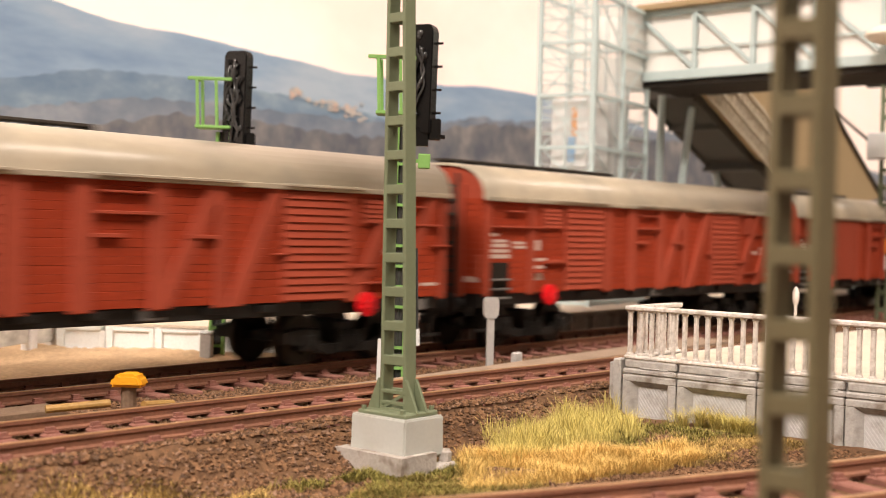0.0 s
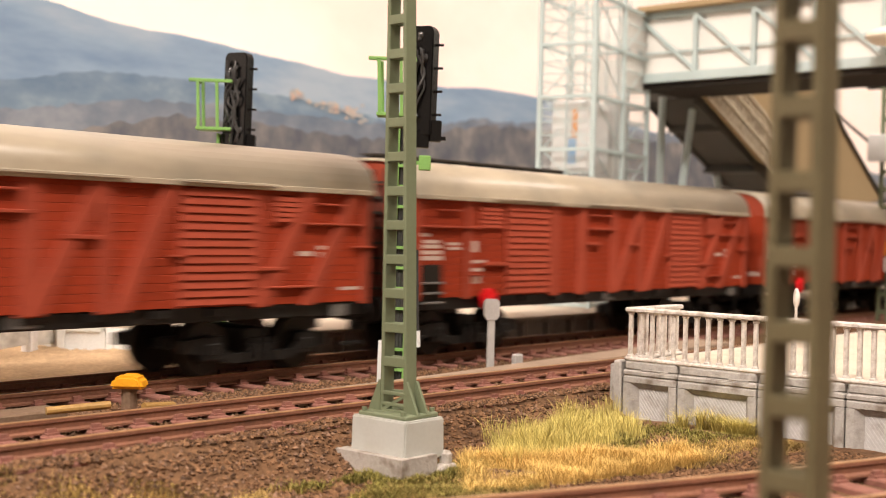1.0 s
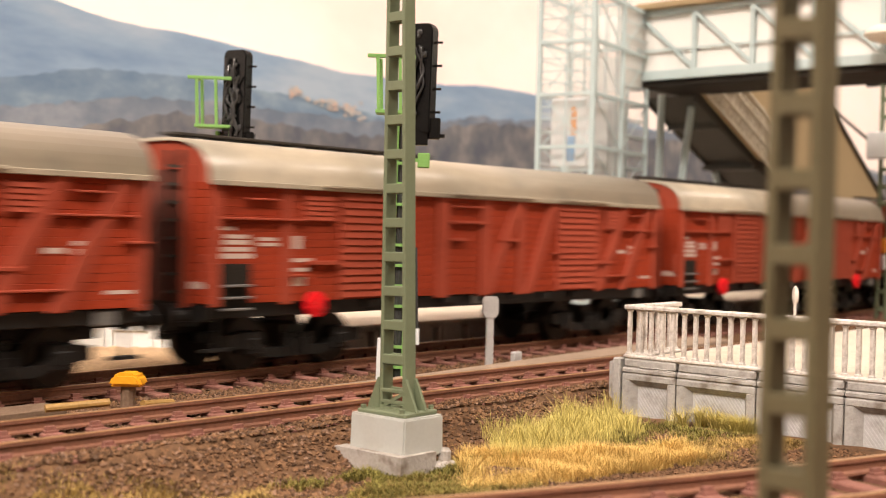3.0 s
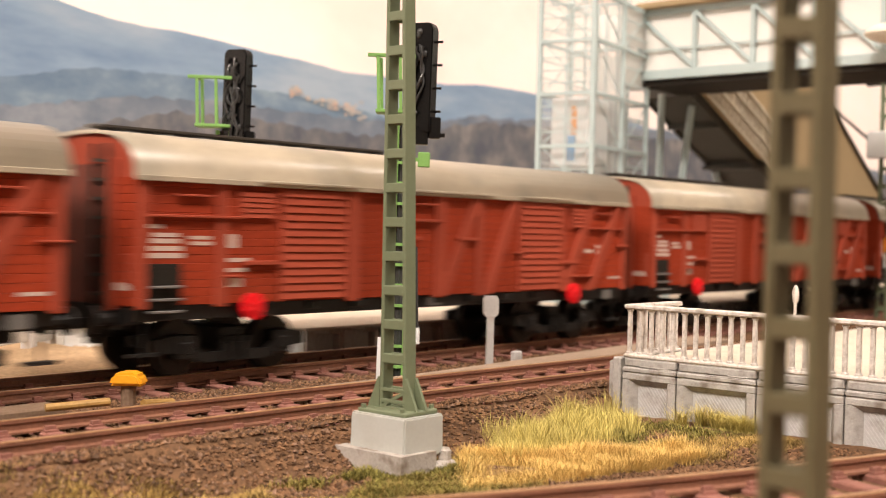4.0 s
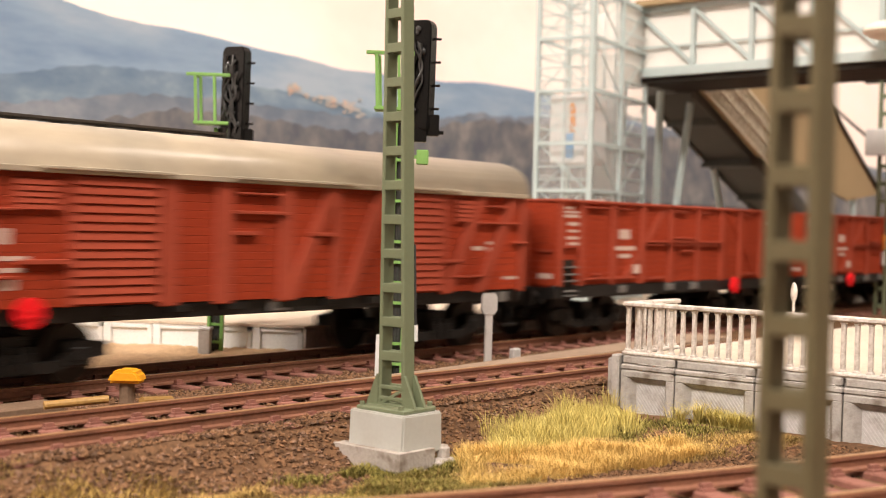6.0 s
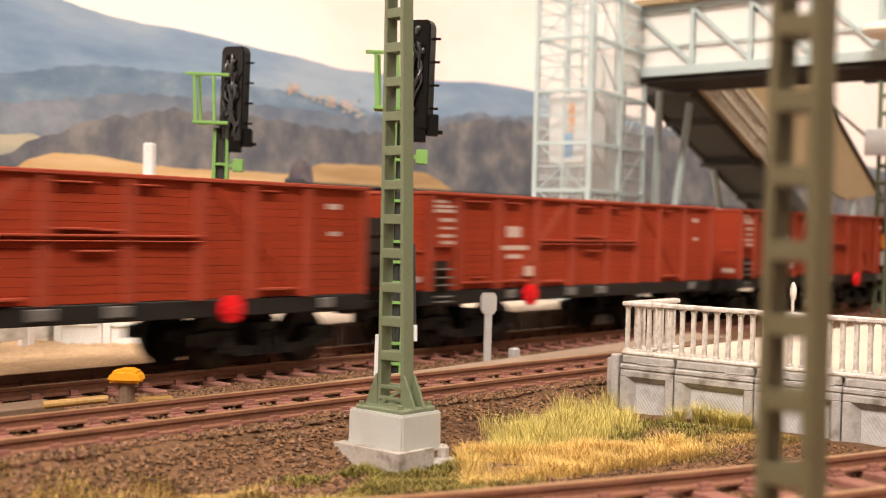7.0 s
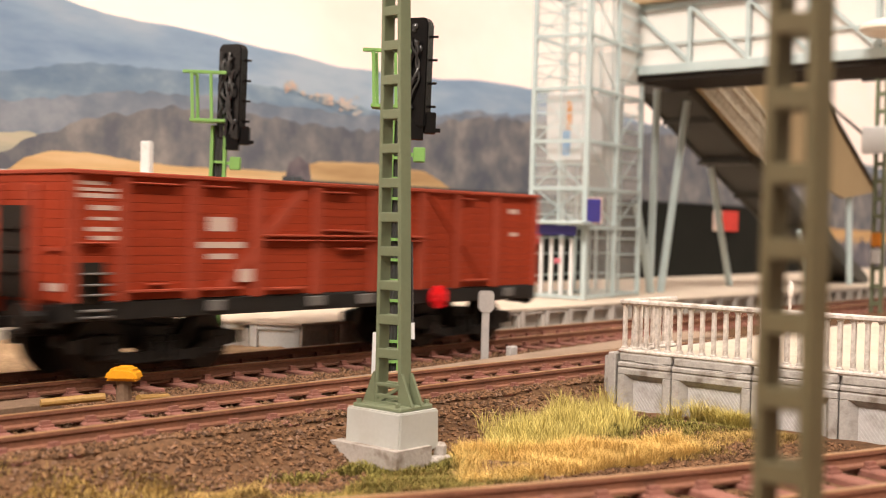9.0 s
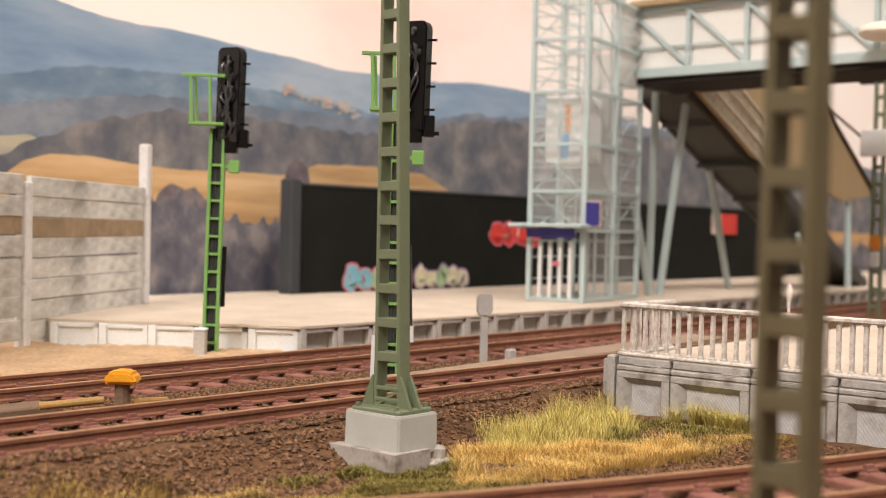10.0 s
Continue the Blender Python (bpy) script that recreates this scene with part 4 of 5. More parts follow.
part("shade_rim", cyl(NB(), (0, 0, 13.0), (0, 0, 13.5), 8.2, 24), "lampglass", t)
part("stem", cyl(NB(), (0, 0, 15), (9.0, 0, 40), 0.6, 8), "steel", t)
part("bracket", bx(NB(), 7.5, 13.0, -1, 1, 37, 41, 0.2), "steel", t)
t = thing("disc_post", (252, 112.4, 5.2), "small white round-headed disc post behind the railing", "post")
part("stem", cyl(NB(), (0, 0, 0), (0, 0, 11), 0.35, 8), "railing", t)
b = NB()
bmesh.ops.create_uvsphere(b, u_segments=12, v_segments=8, radius=1, matrix=Matrix.Translation((0, 0, 12.3)) @ Matrix.Diagonal((0.6, 0.85, 2.2, 1)))
part("head", b, "railing", t, smooth=True)

# ---- panorama backdrop ----
BD = 350.0


def hill_mat(name, cols, scale, stretch, glow_strength):
    m = bpy.data.materials.new(name)
    m.use_nodes = True
    nt = m.node_tree
    n, ln = nt.nodes, nt.links
    b = n["Principled BSDF"]
    b.inputs["Roughness"].default_value = 0.85
    tc, mp, tx, rp = n.new("ShaderNodeTexCoord"), n.new("ShaderNodeMapping"), n.new("ShaderNodeTexNoise"), n.new("ShaderNodeValToRGB")
    mp.inputs["Scale"].default_value = stretch
    tx.inputs["Scale"].default_value, tx.inputs["Detail"].default_value, tx.inputs["Roughness"].default_value = scale, 5, 0.6
    ln.new(tc.outputs["Object"], mp.inputs[0]), ln.new(mp.outputs[0], tx.inputs["Vector"]), ln.new(tx.outputs["Fac"], rp.inputs[0])
    e = rp.color_ramp.elements
    e[0].position, e[1].position = 0.36, 0.66
    e[0].color, e[1].color = (*cols[0], 1), (*cols[-1], 1)
    for k, c in enumerate(cols[1:-1]):
        q = e.new(0.36 + 0.3 * (k + 1) / (len(cols) - 1))
        q.color = (*c, 1)
    ln.new(rp.outputs[0], b.inputs["Base Color"])
    # the print gives off light in its own colours, on top of the lamps
    if glow_strength:
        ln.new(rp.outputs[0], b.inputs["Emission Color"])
        b.inputs["Emission Strength"].default_value = glow_strength
    return m


backdrop = thing("backdrop", (0, 0, 0), "printed panorama of sky, blue hills and autumn fields", "backdrop", "", "structure")
# the sky sheet glows most, to come out nearly white
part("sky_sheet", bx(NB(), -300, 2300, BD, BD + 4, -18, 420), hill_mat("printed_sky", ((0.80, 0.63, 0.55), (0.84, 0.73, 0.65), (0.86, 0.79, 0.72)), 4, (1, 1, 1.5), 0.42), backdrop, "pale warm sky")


def ridge(name, keys, depth, cols, scale, stretch, rough, top_fuzz, label, tips=0.0):
    """A strip of the print whose upper edge runs through a few heights and breaks up with noise."""
    kx, kz = zip(*keys)
    x = np.arange(90, 1500, 1.5)
    z = np.interp(x, kx, kz)
    z = z + [rough * noise.noise((a * 0.03, depth * 9.1, 0)) + top_fuzz * noise.noise((a * 0.21, depth * 5.3, 1)) + tips * max(0, 1 - abs((a + 2 * noise.noise((a * 0.1, 1, 4))) % 6.5 - 3.2) / 1.9) * max(0, 0.35 + noise.noise((a // 6.5 * 1.7, 2, 9))) for a in x]
    v = [(a, BD - depth, -15) for a in x] + [(a, BD - depth, c) for a, c in zip(x, z)]
    n = len(x)
    f = [(i, i + 1, n + i + 1, n + i) for i in range(n - 1)]
    me = bpy.data.meshes.new(name)
    me.from_pydata([(p[0] * K, p[1] * K, p[2] * K) for p in v], [], f)
    # every ridge glows faintly as well
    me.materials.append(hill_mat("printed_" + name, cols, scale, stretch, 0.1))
    return part(name, me, "", backdrop, label)


ridge("far_ridge", ((90, 86), (194, 101.5), (212, 102), (235, 99.5), (284, 97), (343, 94.5), (380, 95), (415, 97), (476, 98.5), (624, 88), (1500, 70)), 0.5,
      ((0.17, 0.26, 0.39), (0.25, 0.35, 0.47), (0.37, 0.45, 0.53)), 18, (0.6, 1, 2.2), 1.5, 0.3, "hazy blue mountain")
vil = hill_mat("printed_village", ((0.33, 0.37, 0.40), (0.50, 0.44, 0.39), (0.62, 0.42, 0.33)), 300, (1, 1, 1), 0.1)
rng = random.Random(9)
for i in range(80):
    cx, cz, sp = ((315, 83.4, 2.2), (333, 80.8, 4.5), (348, 77.8, 3.0), (342, 79.5, 7.0))[i % 4]
    x, z = rng.gauss(cx, sp), rng.gauss(cz, 1.1)
    w, h = rng.uniform(0.5, 2.6), rng.uniform(0.25, 0.9)
    ring = [(x + w * math.cos(a) * rng.uniform(0.6, 1.1), z + h * math.sin(a) * rng.uniform(0.6, 1.1)) for a in np.linspace(0, 6.283, 8)[:-1]]
    part("village_patch", prism(NB(), ring, BD - 1.0 - 0.002 * i, BD - 0.95), vil, backdrop)
ridge("blue_ridge", ((90, 72), (194, 75.4), (214, 80), (235, 81.6), (263, 83.7), (295, 82.6), (330, 80), (377, 77), (415, 74), (471, 70), (1500, 50)), 0.6,
      ((0.13, 0.20, 0.29), (0.175, 0.25, 0.335), (0.25, 0.33, 0.40)), 60, (0.8, 1, 1.4), 1.6, 0.9, "dark blue wooded hillside")
ridge("slate_ridge", ((90, 60), (194, 66), (220, 70), (250, 74.5), (300, 75), (345, 75), (394, 77), (430, 83.2), (471, 84.8), (622, 91), (1500, 70)), 0.9,
      ((0.14, 0.175, 0.225), (0.19, 0.22, 0.265), (0.27, 0.295, 0.33)), 60, (0.9, 1, 1.2), 1.6, 1.4, "slate grey wooded slope")
ridge("meadow_strip", ((90, 52), (194, 56), (204, 57), (216, 53.5), (224, 48), (1500, 10)), 1.1,
      ((0.30, 0.30, 0.26), (0.46, 0.42, 0.30), (0.50, 0.42, 0.34)), 60, (0.6, 1, 2.2), 0.6, 0.4, "pale green and ochre meadow")
ridge("near_ridge", ((90, 50), (194, 50), (206, 55), (218, 62), (240, 65.5), (256, 69.5), (292, 70.7), (321, 69), (363, 69.7), (394, 72.7), (431, 80.6), (471, 82.4), (540, 84), (622, 86), (1500, 60)), 1.2,
      ((0.10, 0.108, 0.13), (0.165, 0.162, 0.168), (0.255, 0.238, 0.225)), 75, (1.0, 1, 0.9), 1.6, 2.0, "dusky mauve-brown wooded ridge")
ridge("field", ((90, 35), (194, 43), (202, 49), (212, 51.7), (225, 51.6), (243, 49.8), (267, 49.1), (313, 49.3), (331, 54.3), (360, 55.2), (396, 53.4), (420, 44), (1500, 20)), 1.6,
      ((0.42, 0.25, 0.11), (0.56, 0.36, 0.17), (0.66, 0.46, 0.25)), 30, (0.35, 1, 3.5), 0.6, 0.4, "ochre stubble field")
ridge("hedge", ((90, 20), (250, 30), (254, 40), (260, 43.5), (266, 40), (270, 43), (276, 38), (284, 30), (311, 30), (314, 52), (320, 56), (326, 53), (329, 30), (1500, 10)), 1.8,
      ((0.10, 0.085, 0.10), (0.16, 0.13, 0.14), (0.22, 0.18, 0.18)), 120, (1, 1, 0.8), 1.0, 1.6, "mauve clump of trees in the field")
ridge("conifer_wood", ((90, 30), (200, 36), (245, 37), (262, 38), (276, 34), (284, 31), (296, 29.5), (312, 29), (330, 28), (400, 26), (1500, 20)), 2.0,
      ((0.07, 0.072, 0.095), (0.135, 0.128, 0.148), (0.28, 0.25, 0.235)), 75, (1.1, 1, 0.8), 1.2, 1.0, "dark mauve conifer wood", tips=13.0)

# ---- the room round the layout ----
RX0, RX1, RY0, RY1, RZ0, RZ1 = -2350, 2450, -1300, 800, -760, 1400
structure("floor", bx(NB(), RX0, RX1, RY0, RY1, RZ0 - 20, RZ0), "roomfloor", "brown wooden floor of the room", "floor")
structure("ceiling", bx(NB(), RX0, RX1, RY0, RY1, RZ1, RZ1 + 20), "wallpaint", "plain cream ceiling", "ceiling")
for n, lim in (("wall_north", (RX0, RX1, RY1, RY1 + 40)), ("wall_south", (RX0, RX1, RY0 - 40, RY0)), ("wall_west", (RX0 - 40, RX0, RY0, RY1)), ("wall_east", (RX1, RX1 + 40, RY0, RY1))):
    structure(n, bx(NB(), *lim, RZ0, RZ1), "wallpaint", "plain cream room wall", "wall")
LEG = mesh_of("table_leg", bx(NB(), -25, 25, -25, 25, RZ0, -40, 2), "pale")
for x in (-2100, -700, 700, 2200):
    for y in (-250, 310):
        tagged(part("table_leg", LEG, "", at=(x, y, 0)), "square wooden leg under the layout board", "table leg", "legs of the layout")
# both fixtures hang out of view; the second goes with the added fill light
for x, y, w in ((-1050, -150, 480), (450, -550, 700)):
    t = thing("ceiling_lamp", (x, y, 1400), "warm rectangular ceiling lamp", "lamp", "ceiling lamps")
    part("frame", bx(NB(), -w - 20, w + 20, -195, 195, -30, 0, 3), "steel", t)
    part("diffuser", bx(NB(), -w, w, -175, 175, -33, -30), "diffuser", t)
# ---- wagons ----
HALF, SIDE = 84.0, 16.6
ZB, ZE = 14.6, 38.7


def wheelset_mesh():
    b = NB()
    for s in (-1, 1):
        cyl(b, (0, s * 7.2, 0), (0, s * 9.6, 0), 5.6, 24)
        cyl(b, (0, s * 6.6, 0), (0, s * 7.3, 0), 6.3, 24)
        for k in range(4):
            a = k * math.pi / 2
            cyl(b, (2.6 * math.cos(a), s * 9.5, 2.6 * math.sin(a)), (2.6 * math.cos(a), s * 9.9, 2.6 * math.sin(a)), 0.8, 8)
    cyl(b, (0, -12.5, 0), (0, 12.5, 0), 1.1, 10)
    return mesh_of("wheelset", b, "wheel")


WHEELS = wheelset_mesh()
BOGIE = mesh_of("bogie", bx(bx(NB(), -3, 3, -11, 11, 4.5, 9.5, 0.3), -16, 16, -1.2, 1.2, 5.0, 7.5, 0.2), "black")
FRAME = mesh_of("side_frame", prism(NB(), [(-19, 7.6), (-14, 8.4), (-8, 4.6), (8, 4.6), (14, 8.4), (19, 7.6), (19, 5.2), (14, 4.6), (8, 2.6), (-8, 2.6), (-14, 4.6), (-19, 5.2)], -0.9, 0.9), "black")
AXLE_BOX = mesh_of("axle_box", bx(bx(NB(), -2.3, 2.3, -1.5, 1.5, 3.4, 8.4, 0.4), -1.2, 1.2, -1.9, 1.9, 4.4, 7.0, 0.3), "black")
SPRING = mesh_of("spring", cyl(cyl(NB(), (0, 0, 3.0), (0, 0, 7.6), 0.8, 8), (0, 0, 4.0), (0, 0, 6.4), 1.05, 8), "black")


def buffers(t, half):
    for e in (-1, 1):
        for s in (-1, 1):
            b = cyl(NB(), (e * half, s * 10, 12), (e * (half + 4.6), s * 10, 12), 1.2, 10)
            cyl(b, (e * (half + 4.6), s * 10, 12), (e * (half + 5.4), s * 10, 12), 2.7, 14)
            bx(b, e * half - 0.7, e * half + 0.7, s * 10 - 2.2, s * 10 + 2.2, 10, 14)
            part("buffer", b, "black", t)
        b = bx(NB(), min(e * half, e * (half + 7.2)), max(e * half, e * (half + 7.2)), -1.4, 1.4, 9.6, 11.6, 0.3)
        bx(b, min(e * (half - 6), e * half), max(e * (half - 6), e * half), -1.4, 1.4, 7.6, 10.6, 0.3)
        part("coupling", b, "black", t)


def bogies(t, dist):
    for s in (-1, 1):
        bo = part("bogie", BOGIE, "", t, at=(s * dist, 0, 0))
        for y in (-11.6, 11.6):
            part("side_frame", FRAME, "", bo, at=(0, y, 0))
            for x in (-12.5, 12.5):
                part("axle_box", AXLE_BOX, "", bo, at=(x, y, 0))
            for x in (-2.6, 0, 2.6):
                part("spring", SPRING, "", bo, at=(x, y + (0.9 if y > 0 else -0.9), 0))
        for x in (-12.5, 12.5):
            part("wheelset", WHEELS, "", bo, at=(x, 0, 5.6))


def marks(t, rows, y):
    """Lines of small white writing, too small to read: bars."""
    for x0, x1, z0, z1 in rows:
        part("lettering", bx(NB(), x0, x1, y - 0.12, y + 0.1, z0, z1), "white", t)


def red_disc(t, x, z, y=-SIDE - 1.3):
    b = cyl(NB(), (x, y - 0.5, z), (x, y + 0.5, z), 2.75, 24)
    d = part("hand_wheel", b, "disc", t, "bright red brake wheel")
    b = NB()
    for k in range(4):
        a = k * math.pi / 4 + 0.4
        bar(b, (x - 2.5 * math.cos(a), y - 0.65, z - 2.5 * math.sin(a)), (x + 2.5 * math.cos(a), y - 0.65, z + 2.5 * math.sin(a)), 0.5, 0.5)
    cyl(b, (x, y - 1.0, z), (x, y, z), 0.9, 10)
    part("spoke", b, "disc", d)
    part("spindle", cyl(NB(), (x, y, z), (x, y + 3.0, z), 0.6, 8), "black", t)


BOARD = mesh_of("side_board", bx(NB(), -HALF, HALF, -0.4, 0.4, -0.785, 0.785, 0.07), "red")
NBOARD = 15


END_BOARD = mesh_of("end_board", bx(NB(), -0.4, 0.4, -SIDE + 0.2, SIDE - 0.2, -0.77, 0.77, 0.06), "red")


def roof_profile(n=18):
    out = []
    for i in range(n + 1):
        a = math.pi * i / n
        c = math.cos(a)
        out.append((-17.6 * math.copysign(abs(c) ** 0.72, c), 38.4 + 9.4 * math.sin(a) ** 0.8))
    return out


def covered_wagon():
    t = thing("covered_wagon", (0, 0, 0), "red-brown louvred covered goods wagon with grey arched roof", "goods wagon", "covered wagons of the train")
    L = 2 * HALF
    def X(u):
        return -HALF + L * u
    part("body", bx(NB(), -HALF + 0.3, HALF - 0.3, -SIDE + 0.7, SIDE - 0.1, ZB, ZE, 0.1), "red", t)
    st = (ZE - ZB) / NBOARD
    for s in (-1, 1):
        for i in range(NBOARD):
            part("side_board", BOARD, "", t, at=(0, s * (SIDE - 0.35), ZB + st * (i + 0.5)))
    # end walls of boards, corner posts and ladder
    for e in (-1, 1):
        for i in range(NBOARD):
            part("end_board", END_BOARD, "", t, at=(e * HALF, 0, ZB + st * (i + 0.5)))
        # flat dark panel standing for the shade in the middle of the end
        part("end_door", bx(NB(), min(e * HALF, e * (HALF + 0.9)), max(e * HALF, e * (HALF + 0.9)), -8.4, 8.4, ZB, ZE + 2.5, 0.1), "enddark", t, "dark brown panel painting the shade of the wagon end")
        for y in (-9.5, 9.5):
            part("end_post", bx(NB(), min(e * HALF, e * (HALF + 1.4)), max(e * HALF, e * (HALF + 1.4)), y - 1.1, y + 1.1, ZB - 1, ZE + 3.5, 0.15), "redframe", t)
    b = NB()
    xx = -HALF - 1.4
    for y in (-8.6, -4.0):
        bar(b, (xx, y, 10), (xx, y, 45), 0.7)
    for k in range(9):
        bar(b, (xx, -8.6, 13 + k * 3.6), (xx, -4.0, 13 + k * 3.6), 0.6)
    part("end_ladder", b, "dark", t)
    ys = -SIDE
    def upright(u0, u1, proud=0.7):
        part("side_post", bx(NB(), X(u0), X(u1), ys - proud, ys + 0.2, ZB - 0.6, ZE - 0.3, 0.18), "redframe", t)
    for u0, u1 in ((0.0, 0.012), (0.108, 0.124), (0.322, 0.346), (0.398, 0.424), (0.496, 0.52), (0.588, 0.604), (0.804, 0.816), (0.986, 1.0)):
        upright(u0, u1)
    for u0, u1 in ((0.512, 0.59), (0.615, 0.682), (0.815, 0.893), (0.89, 0.972)):
        b = NB()
        prism(b, [(X(u0) - 1.7, ZB - 0.4), (X(u0) + 1.9, ZB - 0.4), (X(u1) + 1.7, ZE - 0.5), (X(u1) - 1.9, ZE - 0.5)], ys - 0.9, ys + 0.1)
        bmesh.ops.bevel(b, geom=b.edges[:], offset=0.15, segments=1, affect="EDGES")
        part("diagonal_brace", b, "redframe", t)
    tilt = Matrix.Rotation(radians(-15), 4, "X")
    for u0, u1, z0, z1, n in ((0.21, 0.316, ZB + 0.3, ZE - 1.0, 14), (0.695, 0.80, ZB + 0.3, ZE - 1.0, 14), (0.145, 0.194, 31.5, 36.8, 5), (0.834, 0.872, 31.5, 36.8, 5)):
        w = X(u1) - X(u0)
        part("louvre_frame", bx(bx(NB(), X(u0) - 0.7, X(u0), ys - 0.7, ys, z0 - 0.4, z1 + 0.4, 0.1), X(u1), X(u1) + 0.7, ys - 0.7, ys, z0 - 0.4, z1 + 0.4, 0.1), "redframe", t)
        part("louvre_back", bx(NB(), X(u0), X(u1), ys - 0.12, ys, z0, z1), "red", t)
        h = (z1 - z0) / n
        sl = mesh_of("slat", bx(NB(), -w / 2, w / 2, -0.55, 0.0, -h * 0.48, h * 0.48, 0.08, rot=tilt), "redframe")
        for i in range(n):
            part("slat", sl, "", t, at=((X(u0) + X(u1)) / 2, ys - 0.25, z0 + h * (i + 0.5)))
    # rails, hooks and handles on the side
    for u0, u1, z, h in ((0.43, 0.495, 36.0, 0.5), (0.425, 0.508, 32.2, 0.7), (0.425, 0.462, 28.0, 0.8), (0.545, 0.587, 28.0, 0.8), (0.012, 0.145, 31.6, 0.55), (0.05, 0.1, 35.6, 0.5), (0.88, 0.985, 31.4, 0.5), (0.905, 0.95, 35.6, 0.5),
                         (0.805, 0.85, 22.0, 0.8), (0.82, 0.9, 18.2, 0.5), (0.15, 0.205, 22.6, 0.9), (0.12, 0.145, 20.0, 0.5), (0.68, 0.70, 24.6, 0.5), (0.97, 1.004, 26.6, 0.5)):
        part("door_rail", bx(NB(), X(u0), X(u1), ys - 1.2, ys, z - h / 2, z + h / 2, 0.12), "redframe", t)
    # brake platform steps at the left end; a near-black slab paints their recess's shade
    part("step_recess", bx(NB(), X(0.014), X(0.058), ys - 0.45, ys, ZB - 0.6, 22.5), "deck", t)
    for z in (13.5, 15.8, 18.2):
        part("step", bx(NB(), X(0.016), X(0.056), ys - 1.7, ys, z - 0.25, z + 0.25, 0.1), "labelgrey", t)
    marks(t, [(X(0.008), X(0.032), 29.2, 30.0), (X(0.012), X(0.062), 23.6, 24.6), (X(0.016), X(0.06), 25.0, 25.9), (X(0.018), X(0.058), 26.4, 27.3), (X(0.02), X(0.055), 27.6, 28.4), (X(0.07), X(0.10), 27.2, 27.9), (X(0.072), X(0.103), 26.1, 26.8), (X(0.112), X(0.14), 25.6, 28.3),
              (X(0.112), X(0.16), 22.8, 23.6), (X(0.118), X(0.154), 20.8, 21.6), (X(0.12), X(0.148), 17.8, 19.6), (X(0.876), X(0.9), 24.6, 25.6), (X(0.91), X(0.938), 26.0, 26.8), (X(0.912), X(0.936), 24.3, 25.4), (X(0.95), X(0.985), 17.2, 17.9)], ys)
    part("end_plate", bx(NB(), -HALF - 0.5, -HALF - 0.2, -SIDE + 1.4, -SIDE + 6.2, 17.5, 18.9), "white", t, "small white plate")
    # roof with eaves strip and walkway
    prof = roof_profile()
    inner = [(y * 0.955, 38.4 + (z - 38.4) * 0.93) for y, z in prof]
    b = NB()
    rows = [[b.verts.new((x, y, z)) for y, z in pr] for x, pr in ((-HALF - 0.9, inner), (-HALF - 0.9, prof), (HALF + 0.9, prof), (HALF + 0.9, inner))]
    for a, c in zip(rows, rows[1:]):
        for i in range(len(prof) - 1):
            b.faces.new((a[i], a[i + 1], c[i + 1], c[i]))
    bmesh.ops.recalc_face_normals(b, faces=b.faces[:])
    ro = part("roof", b, "roof", t, "grey arched roof with reflections toned into its patches", smooth=True)
    for e in (-1, 1):
        b = NB()
        m = [b.verts.new((e * (HALF + 0.25), y, z)) for y, z in inner]
        n2 = [b.verts.new((e * (HALF - 0.6), y, z)) for y, z in inner]
        b.faces.new(m), b.faces.new(n2[::-1])
        for i in range(len(inner)):
            k = (i + 1) % len(inner)
            b.faces.new((m[i], m[k], n2[k], n2[i]))
        bmesh.ops.recalc_face_normals(b, faces=b.faces[:])
        part("gable", b, "redframe", t)
    for s in (-1, 1):
        part("eaves_strip", bx(NB(), -HALF - 0.9, HALF + 0.9, s * 17.75 - 0.35, s * 17.75 + 0.35, 38.0, 39.1, 0.12), "roof", t)
    for u0, u1 in ((0.17, 0.33), (0.42, 0.62), (0.69, 0.83)):
        part("gutter", bx(NB(), X(u0), X(u1), -18.5, -17.4, 38.6, 39.3, 0.15), "roof", t)
    part("walkway", bx(NB(), -HALF + 1.5, X(0.48), -2.4, 2.4, 48.5, 49.1, 0.1), "dark", t, "dark slatted roof walkway")
    for k in range(9):
        part("walkway_bracket", bx(NB(), X(0.02 + k * 0.056), X(0.02 + k * 0.056) + 2.2, -2.2, 2.2, 47.3, 48.6), "black", t)
    # underframe
    b = bx(NB(), -HALF, HALF, -15.4, -13.6, 11.6, ZB, 0.2)
    bx(b, -HALF, HALF, 13.6, 15.4, 11.6, ZB, 0.2)
    bx(b, -HALF, -HALF + 2, -15, 15, 11, ZB, 0.2)
    bx(b, HALF - 2, HALF, -15, 15, 11, ZB, 0.2)
    bx(b, -HALF + 2, HALF - 2, -4, 4, 12, ZB)
    part("underframe", b, "black", t, "black steel underframe")
    for u in (0.26, 0.34, 0.42, 0.5, 0.58, 0.66, 0.74):
        part("sole_bracket", bx(NB(), X(u), X(u) + 4.2, -16.4, -15.2, 12.6, 14.4, 0.2), "black", t)
    part("label_holder", bx(NB(), X(0.49), X(0.49) + 5, -16.3, -15.3, 12.0, 14.3, 0.2), "labelgrey", t)
    part("label_holder", bx(NB(), X(0.94), X(0.94) + 4.4, -16.3, -15.3, 11.4, 14.2, 0.2), "labelgrey", t)
    for e in (-1, 1):
        b = NB()
        bar(b, (e * (HALF - 3), -14.8, 5.5), (e * (HALF - 3), -14.8, 12), 0.5)
        bx(b, e * (HALF - 3) - 3, e * (HALF - 3) + 3, -15.6, -13.8, 5.0, 5.6)
        part("shunter_step", b, "black", t)
